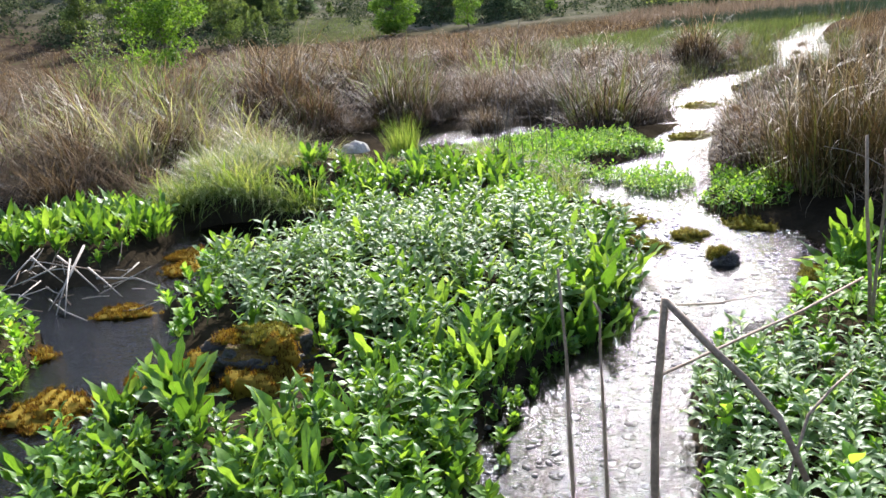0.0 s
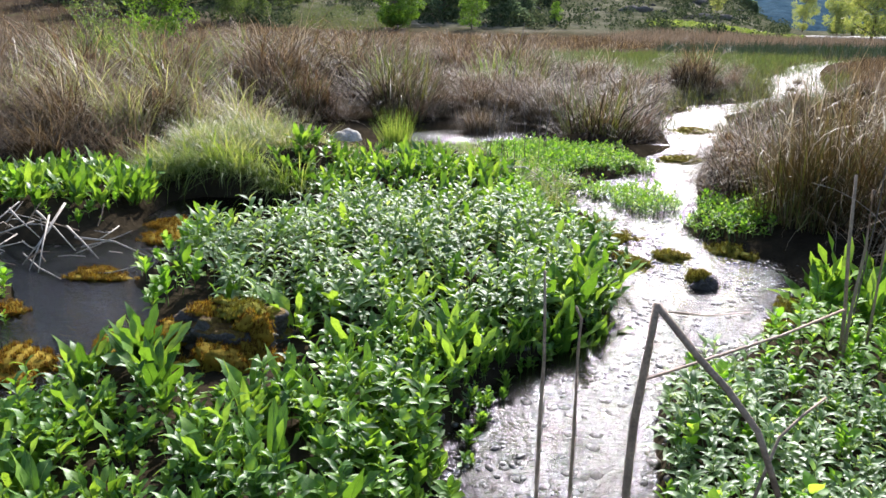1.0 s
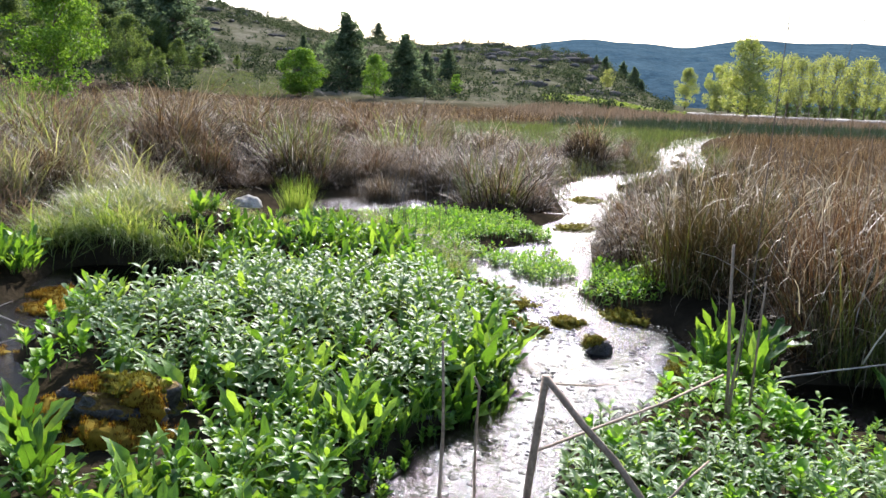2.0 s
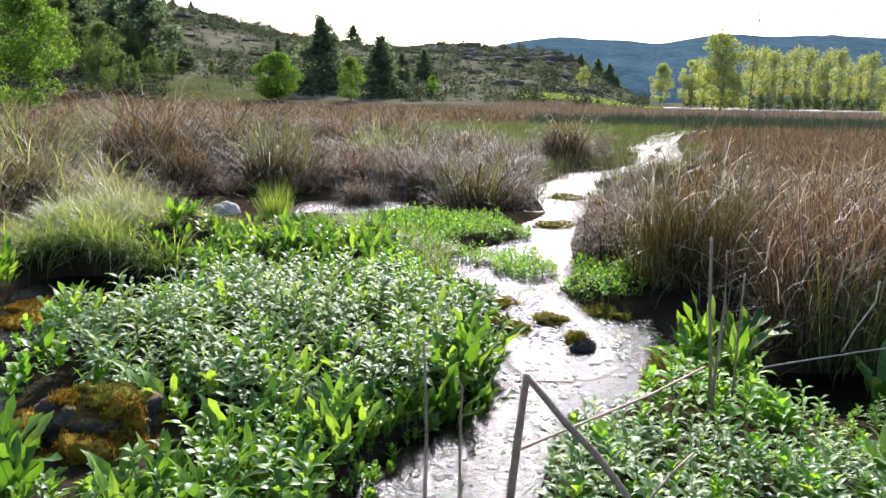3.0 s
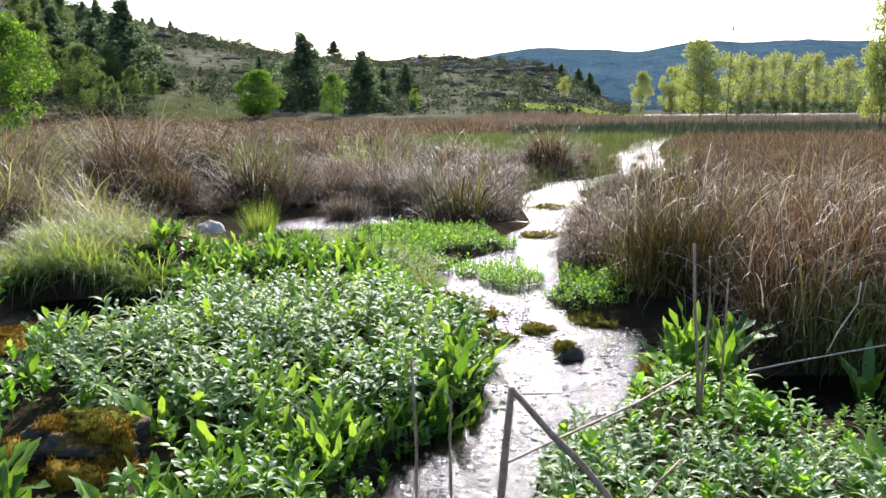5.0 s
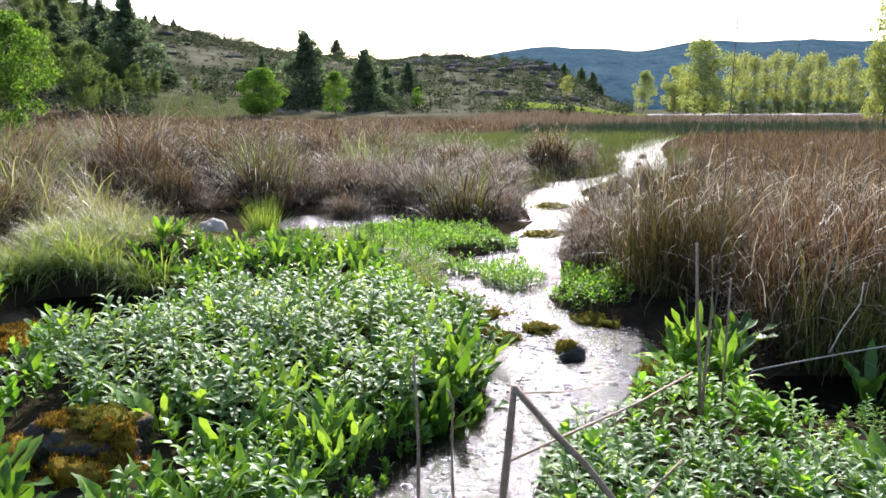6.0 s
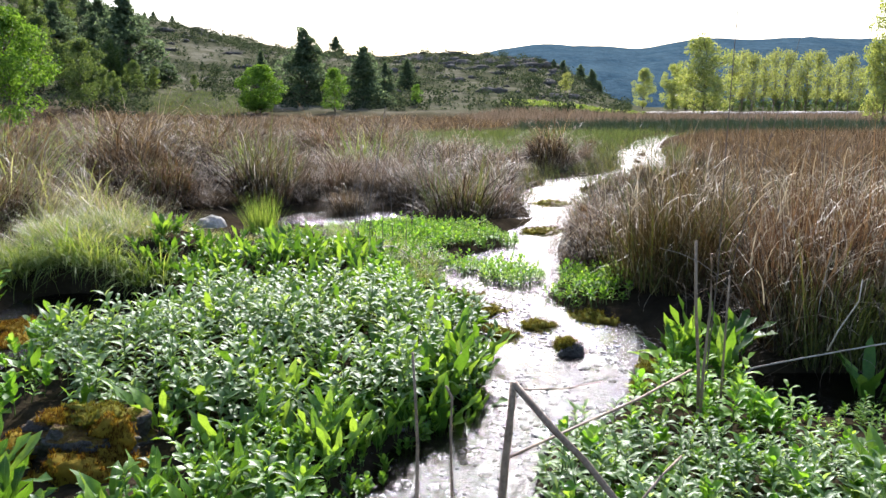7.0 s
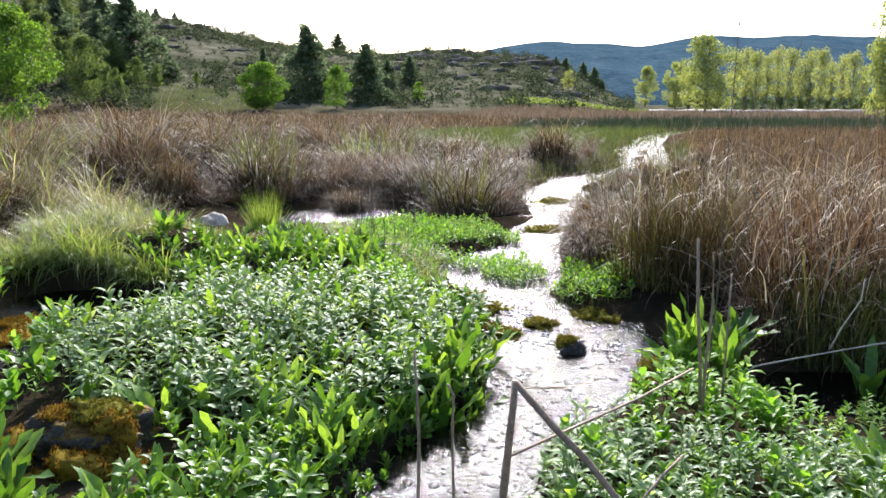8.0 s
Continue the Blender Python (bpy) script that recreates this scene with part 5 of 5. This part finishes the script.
for k, (x, y) in enumerate(((-0.3, 6.55), (-0.2, 6.95), (-0.45, 7.25), (-0.12, 6.3), (-0.6, 6.8), (-0.75, 7.4), (-0.5, 8.0), (-1.1, 8.5))):
    grass_tuft(x, y, 0.5 + 0.08 * (k % 3), "small tuft of green and straw-coloured grass on the verge", k)
HANG = [tuft_mesh("grass_foliage", 340 + i, 260, 0.22, 0.5, 0.007, 0.9, 1.6, M_GRASS, 5, 0.4, -1.5) for i in range(2)]
for k in range(9):
    x = -3.75 + 0.17 * k
    g = thing("grass_tuft", x, 6.28 + 0.05 * math.sin(k * 2.0), ground_z(x, 6.35) + 0.02, "long green grass hanging over the dark hollow", "grass", "grass tufts on the bank", 0.0, 0.85 + 0.2 * math.sin(k * 1.7))
    attach("grass_foliage", HANG[k % 2], g)
UPRIGHT = tuft_mesh("grass_foliage", 330, 420, 0.16, 0.45, 0.007, 0.22, 0.25, M_GRASS, 4)
ob = thing("grass_tuft", -2.12, 9.1, ground_z(-2.12, 9.1), "bright green upright grass tuft", "grass", "grass tufts on the bank")
attach("grass_foliage", UPRIGHT, ob)


# ---- stones and moss ----
def from_bm(name, bm, mat):
    me = bpy.data.meshes.new(name)
    bm.to_mesh(me)
    bm.free()
    me.materials.append(mat)
    me.polygons.foreach_set("use_smooth", np.ones(len(me.polygons), dtype=bool))
    return me


def rock(name, x, y, z, sx, sy, sz, mat, label, seed=0, rough=0.3, turn=0.0, group="", category="rock"):
    ob = new(name, from_bm(name, lump(seed, sx, sy, sz, rough), mat))
    ob.matrix_basis = pose(x, y, z, 0, 0, turn)
    return tagged(ob, label, category, group)


def moss_mesh(seed, sx, sy, sz, mat, rough=0.5):
    """A cushion of moss: a low swelling closely set with short sprigs."""
    bm = lump(seed, sx, sy, sz, rough, 3)
    r = np.random.default_rng(seed)
    v0 = np.array([tuple(v.co) for v in bm.verts])
    f0 = np.array([[v.index for v in f.verts] for f in bm.faces])
    f0 = np.column_stack([f0, f0[:, 2]])
    bm.free()
    top = v0[v0[:, 2] > -sz * 0.2]
    n = int(900 + 90000 * sx * sy)
    base = top[r.integers(len(top), size=n)] + r.normal(0, 0.008, (n, 3)) * np.array([1, 1, 0.3])
    v, f = strips(r, base, r.uniform(0, 6.283, n), r.uniform(0, 0.9, n), r.uniform(0, 0.9, n), r.uniform(0.01, 0.03, n), np.full(n, 0.004), 2)
    me = mesh_from("moss", np.concatenate([v0, v]), [tuple(q[:3]) for q in f0.tolist()] + [tuple(q + len(v0)) for q in f], mat, True)
    return me


stone = new("mossy_rock", from_bm("mossy_rock", lump(17, 0.29, 0.2, 0.16, 0.42, 5), M_MOSSROCK))
stone.matrix_basis = pose(-1.5, 3.08, 0.1, 0, 5, 14) @ Matrix.Scale(0.86, 4)
tagged(stone, "dark wet tufa rock capped with golden moss", "rock")
for k, (x, y, z, sx, sy, sz) in enumerate(((0.05, -0.02, 0.15, 0.13, 0.1, 0.045), (0.13, -0.14, 0.1, 0.09, 0.05, 0.08), (-0.33, -0.1, -0.04, 0.13, 0.11, 0.09), (0.02, -0.3, -0.05, 0.19, 0.11, 0.09), (0.25, -0.22, -0.05, 0.11, 0.08, 0.06), (0.1, -0.2, 0.0, 0.08, 0.05, 0.07), (-0.12, 0.0, 0.13, 0.07, 0.08, 0.03))):
    m = attach("moss", moss_mesh(20 + k, sx, sy, sz, M_GREENMOSS if k == 0 else M_MOSS, 0.75), stone, "golden-green moss cushion" if k == 0 else "rusty golden moss cushion")
    m.location = (x, y, z)
s = rock("stream_stone", 0.81, 4.58, 0.0, 0.075, 0.06, 0.075, M_ROCK, "dark wet stone with green moss in the stream", 5)
m = attach("moss", moss_mesh(31, 0.05, 0.04, 0.03, M_GREENMOSS), s, "green moss cap")
m.location = (-0.03, 0.01, 0.05)
rock("boulder", -2.85, 9.55, 0.02, 0.19, 0.16, 0.15, M_PALEROCK, "pale rounded limestone boulder among grass", 7, 0.2)
for k, (x, y, sx, sy) in enumerate(((1.72, 12.1, 0.22, 0.25), (1.24, 9.31, 0.22, 0.16), (1.13, 5.42, 0.17, 0.14), (0.38, 4.97, 0.13, 0.1), (0.67, 5.17, 0.09, 0.08), (0.06, 5.98, 0.22, 0.1),
                                    (0.28, 5.62, 0.13, 0.18), (1.25, 4.3, 0.09, 0.07), (-2.36, 2.76, 0.2, 0.15), (-2.76, 4.0, 0.14, 0.1), (-2.9, 3.35, 0.09, 0.09), (-2.8, 4.85, 0.16, 0.14),
                                    (-2.95, 5.2, 0.12, 0.14), (0.78, 4.75, 0.05, 0.06), (1.1, 3.95, 0.07, 0.06), (-2.0, 3.0, 0.12, 0.16))):
    ob = new("moss_cushion", moss_mesh(40 + k, sx * 1.1, sy * 1.1, 0.036, M_GREENMOSS if x > -1 else M_MOSS, 0.7))
    ob.matrix_basis = pose(x, y, 0.0, 0, 0, k * 40.0)
    tagged(ob, "golden-green moss cushion in shallow water", "moss", "moss cushions")


def pebbles():
    r = np.random.default_rng(9)
    bm = lump(1, 1, 1, 0.6, 0.3, 1)
    v0 = np.array([tuple(v.co) for v in bm.verts])
    f0 = np.array([[v.index for v in f.verts] for f in bm.faces])
    bm.free()
    pts = field(r, lambda x, y: wet(x, y) < 0.06 and r.uniform() < 0.6, -0.6, 1.6, 1.8, 7.0, 0.06)
    vs, fs = [], []
    for i, (x, y) in enumerate(pts):
        s = 0.006 + 0.035 * r.uniform() ** 2.5
        m = np.array(Euler((0, 0, r.uniform(0, 6))).to_matrix()) @ np.diag((s, s * r.uniform(0.6, 1), s * 0.6))
        vs.append(v0 @ m.T + np.array([x, y, ground_z(x, y) + s * 0.2]))
        fs.append(f0 + i * len(v0))
    count = len(vs)
    for i, (x, y) in enumerate(field(r, lambda x, y: wet(x, y) < -0.03 and noise.noise((x * 2.6, y * 2.6, 4.0)) > 0.12, -0.5, 1.6, 2.2, 6.0, 0.05)):
        s = 0.004 + 0.012 * r.uniform() ** 2
        m = np.array(Euler((0, 0, r.uniform(0, 6))).to_matrix()) @ np.diag((s * r.uniform(1, 2.2), s, s * 0.8))
        vs.append(v0 @ m.T + np.array([x, y, 0.0]))
        fs.append(f0 + (count + i) * len(v0))
    tagged(new("pebbles", mesh_from("pebbles", np.concatenate(vs), np.concatenate(fs), M_PEBBLE, True)), "wet brown and grey pebbles on the stream bed, some breaking the surface", "pebbles", kind="stuff")


pebbles()


# ---- dead stalks ----
def stalk(name, paths, mat, label, category="stalk", group=""):
    v, f = join([tube(p, [r0 + (r1 - r0) * i / (len(p) - 1) for i in range(len(p))], 8) for p, r0, r1 in paths])
    return tagged(new(name, mesh_from(name, v, f, mat, True)), label, category, group)


reed = stalk("broken_reed", [([(0.055, 0.87, 0.0), (0.066, 0.865, 0.6), (0.074, 0.86, 1.028), (0.081, 0.85, 1.122), (0.086, 0.85, 1.183)], 0.0055, 0.0045)],
             M_DEAD, "broken dry brown reed stalk bent over double")
v, f = tube([(0.086, 0.85, 1.181), (0.132, 0.83, 1.131), (0.165, 0.81, 1.102), (0.196, 0.79, 1.066), (0.222, 0.775, 1.0)], [0.0045, 0.0043, 0.0041, 0.0039, 0.0036], 8)
attach("bent_tip", mesh_from("bent_tip", v, f, M_DEAD, True), reed)
stalk("dry_twig", [([(0.075, 0.86, 1.08), (0.125, 0.95, 1.058), (0.231, 1.15, 1.005), (0.363, 1.35, 0.964), (0.546, 1.6, 0.935)], 0.0018, 0.0027)], M_DEAD, "long thin grey twig crossing a broken reed", "stalk")
stalk("dry_twig", [([(0.09, 0.86, 1.17), (0.169, 1.0, 1.118), (0.257, 1.15, 1.074)], 0.0012, 0.0008)], M_DEAD, "hair-thin dry stem beside a broken reed", "stalk")
stalk("dry_twig", [([(0.3, 1.15, 0.75), (0.341, 1.2, 0.845), (0.387, 1.25, 0.863), (0.436, 1.3, 0.876)], 0.003, 0.002)], M_DEAD, "bent thin dry twig among the mint", "stalk")
stalk("dead_stalk", [([(-0.05, 1.6, 0.0), (-0.054, 1.6, 0.63), (-0.052, 1.6, 0.768), (-0.056, 1.6, 0.873), (-0.062, 1.62, 0.97)], 0.0045, 0.003)], M_DEAD, "thin upright dry stem standing in the stream", "stalk", "dry upright stems")
stalk("dead_stalk", [([(0.03, 1.7, 0.0), (0.026, 1.7, 0.576), (0.023, 1.7, 0.75), (0.026, 1.7, 0.834), (0.012, 1.7, 0.862)], 0.0045, 0.003)], M_DEAD, "thin upright dry stem standing in the stream", "stalk", "dry upright stems")
stalk("dead_stalk", [([(1.16, 3.28, 0.02), (1.15, 3.3, 0.358), (1.13, 3.32, 0.626), (1.124, 3.35, 0.92)], 0.0085, 0.006)], M_DEAD, "grey dry stem rising from a dock plant", "stalk", "dry upright stems")
stalk("dead_stalk", [([(1.15, 3.25, 0.02), (1.157, 3.25, 0.376), (1.17, 3.25, 0.644), (1.161, 3.25, 0.88)], 0.0085, 0.005)], M_DEAD, "grey dry stem rising from a dock plant", "stalk", "dry upright stems")
stalk("dead_stalk", [([(1.295, 3.4, 0.02), (1.298, 3.4, 0.297), (1.299, 3.4, 0.552), (1.302, 3.4, 0.75)], 0.007, 0.004)], M_DEAD, "grey dry stem rising from a dock plant", "stalk", "dry upright stems")


def seed_stalk(path, r0, label):
    ob = stalk("seed_stalk", [(path, r0, r0 * 0.4)], M_TWIG, label, "stalk", "tall seed stalks")
    top = Vector(path[-1])
    spike = [top + Vector((0.0015 * math.sin(i * 2.3), 0.0015 * math.cos(i * 1.9), -0.1 + 0.011 * i)) for i in range(11)]
    v, f = tube(spike, [0.0012 + 0.0022 * abs(math.sin(i * 1.7)) * (1 - i / 12) for i in range(11)], 6)
    attach("seed_head", mesh_from("seed_head", v, f, M_DEAD, True), ob, "small dry seed head")


seed_stalk([(1.215, 3.4, 0.0), (1.225, 3.4, 0.337), (1.24, 3.38, 0.766), (1.248, 3.4, 1.316), (1.268, 3.42, 1.93)], 0.0042, "tall thin dark stalk with a dry seed head before the rushes")
seed_stalk([(1.5, 4.3, 0.0), (1.7, 4.25, 0.9), (1.783, 4.2, 1.364), (1.856, 4.2, 1.688), (1.935, 4.2, 2.04)], 0.0028, "tall thin leaning stalk with a dry seed head")
seed_stalk([(-0.9, 8.5, 0.0), (-0.839, 8.5, 0.239), (-0.717, 8.5, 0.801), (-0.596, 8.5, 1.5)], 0.007, "dark leaning bare stalk behind the cress")
stalk("dry_twig", [([(1.6, 3.95, 0.08), (1.671, 3.95, 0.125), (1.89, 3.9, 0.192), (2.255, 3.9, 0.26), (2.5, 3.9, 0.3)], 0.005, 0.004)], M_STICK, "pale straight dry stick over the dark hollow", "stalk")
stalk("dry_twig", [([(-0.736, 6.9, 0.12), (-0.62, 6.9, 0.25), (-0.429, 6.9, 0.264), (-0.223, 6.8, 0.159), (-0.095, 6.7, 0.041)], 0.006, 0.004)], M_STICK, "pale arched dry twig among the herbs", "stalk")
stalk("dry_twig", [([(1.93, 3.7, 0.3), (1.977, 3.7, 0.41), (2.063, 3.7, 0.555), (2.069, 3.7, 0.663)], 0.004, 0.003)], M_STICK, "pale curved dry stem before the rushes", "stalk")
rnd = random.Random(4)
for x0, y0, z0, x1, y1, z1 in ((-3.62, 4.5, 0.3, -3.8, 4.15, 0.02), (-3.66, 4.45, 0.26, -3.35, 4.3, 0.12), (-3.45, 4.4, 0.2, -3.75, 4.2, 0.1), (-3.25, 4.45, 0.32, -3.22, 4.0, 0.0), (-3.24, 4.4, 0.3, -3.3, 4.05, 0.02),
                               (-3.5, 4.5, 0.24, -3.0, 4.15, 0.1), (-3.22, 4.4, 0.18, -2.85, 4.15, 0.06), (-3.4, 4.2, 0.04, -2.9, 3.85, 0.02), (-3.9, 4.3, 0.05, -3.45, 4.1, 0.08), (-3.1, 4.3, 0.14, -2.62, 4.3, 0.05),
                               (-3.3, 4.35, 0.26, -3.12, 3.95, 0.01), (-3.55, 4.35, 0.12, -3.5, 3.95, 0.0)):
    mid = tuple((p + q) / 2 + rnd.uniform(-0.04, 0.04) for p, q in zip((x0, y0, z0), (x1, y1, z1)))
    stalk("dry_stick", [([(x0, y0, z0), mid, (x1, y1, z1)], rnd.uniform(0.005, 0.009), 0.003)], M_STICK, "bleached dry stick leaning from the pool bank", "stick", "dry sticks by the pool")
for k in range(26):
    x, y, a = rnd.uniform(-3.75, -2.8), rnd.uniform(3.95, 4.5), rnd.uniform(0, 6.283)
    l, z = rnd.uniform(0.12, 0.4), max(0.01, 0.05 + (y - 4.1) * 0.35)
    dx, dy, up = l * math.cos(a), l * math.sin(a) * 0.5, rnd.uniform(-0.05, 0.16)
    stalk("dry_stick", [([(x, y, z), (x + dx * 0.5, y + dy * 0.5, z + up * 0.5 + rnd.uniform(-0.02, 0.03)), (x + dx, y + dy, max(0.01, z + up))], rnd.uniform(0.003, 0.006), 0.002)], M_STICK if k % 3 else M_DEAD, "small bleached dry stick in a tangle by the pool", "stick", "dry sticks by the pool")
for k in range(16):
    x, y = rnd.uniform(-1.2, -0.3), rnd.uniform(7.3, 8.9)
    h, dx = rnd.uniform(0.35, 0.8), rnd.uniform(-0.15, 0.15)
    z = ground_z(x, y)
    stalk("dead_stalk", [([(x, y, z - 0.02), (x + dx * 0.4, y, z + h * 0.6), (x + dx, y, z + h)], 0.004, 0.002)], M_TWIG, "thin dark dry stalk above the grass", "stalk", "thin dark stalks")


for k in range(46):
    x, y = rnd.uniform(1.9, 3.8), rnd.uniform(4.25, 5.5)
    a, lean, h = rnd.uniform(0, 6.283), rnd.uniform(0.1, 1.0), rnd.uniform(0.4, 0.95)
    bend, z = rnd.uniform(0.1, 0.75), ground_z(x, y) + rnd.uniform(0.0, 0.45)
    path = [(x, y, z)]
    for i in range(5):
        px, py, pz = path[-1]
        ang = lean + bend * i * 0.7
        path.append((px + h / 5 * math.sin(ang) * math.cos(a), py + h / 5 * math.sin(ang) * math.sin(a) * 0.5, max(0.05, pz + h / 5 * math.cos(ang))))
    stalk("dead_stalk", [(path, 0.0034, 0.0015)], M_STRAW if k % 2 else M_STICK, "pale curved rush blade broken across the clump", "stalk", "pale broken stalks in the rushes")
for k in range(10):
    x, y = rnd.uniform(1.7, 3.4), rnd.uniform(4.7, 6.5)
    dx, h = rnd.uniform(-0.12, 0.2), rnd.uniform(1.2, 1.45)
    z = ground_z(x, y)
    seed_stalk([(x, y, z - 0.02), (x + dx * 0.4, y, z + h * 0.55), (x + dx, y, z + h)], 0.003, "thin tall seed stalk rising above the rushes")


# ---- a bare shrub in the marsh ----
def bare_shrub(x, y, height):
    r = random.Random(8)
    ob = thing("shrub", x, y, ground_z(x, y), "half-bare grey shrub with small spring leaves in the rushes", "shrub")
    pieces, ends = [], []
    for i in range(16):
        a, lean = r.uniform(0, 6.283), r.uniform(0.1, 0.6)
        p, path = Vector((0.08 * math.cos(a), 0.08 * math.sin(a), -0.03)), []
        h = height * r.uniform(0.6, 1.0)
        for j in range(6):
            path.append(p.copy())
            p += Vector((math.cos(a) * lean * 0.6, math.sin(a) * lean * 0.6, 1.0)) * h / 6 + Vector((r.uniform(-0.05, 0.05), r.uniform(-0.05, 0.05), 0))
        pieces.append(tube(path, [0.016 * (1 - 0.15 * j) for j in range(6)], 5))
        for j in (2, 3, 4, 5):
            q = path[j] + Vector((r.uniform(-0.25, 0.25), r.uniform(-0.25, 0.25), r.uniform(0.1, 0.35)))
            pieces.append(tube([path[j], (path[j] + q) / 2 + Vector((0, 0, -0.02)), q], [0.006, 0.004, 0.002], 4))
            ends.append(tuple(q))
    v, f = join(pieces)
    attach("framework", mesh_from("framework", v, f, M_TWIG, True), ob)
    lv, lf = leaf_cloud(np.random.default_rng(3), ends, [0.16] * len(ends), 1300, 0.03)
    attach("crown", mesh_from("crown", lv, lf, M_OLIVE), ob)


bare_shrub(-9.6, 15.0, 2.3)
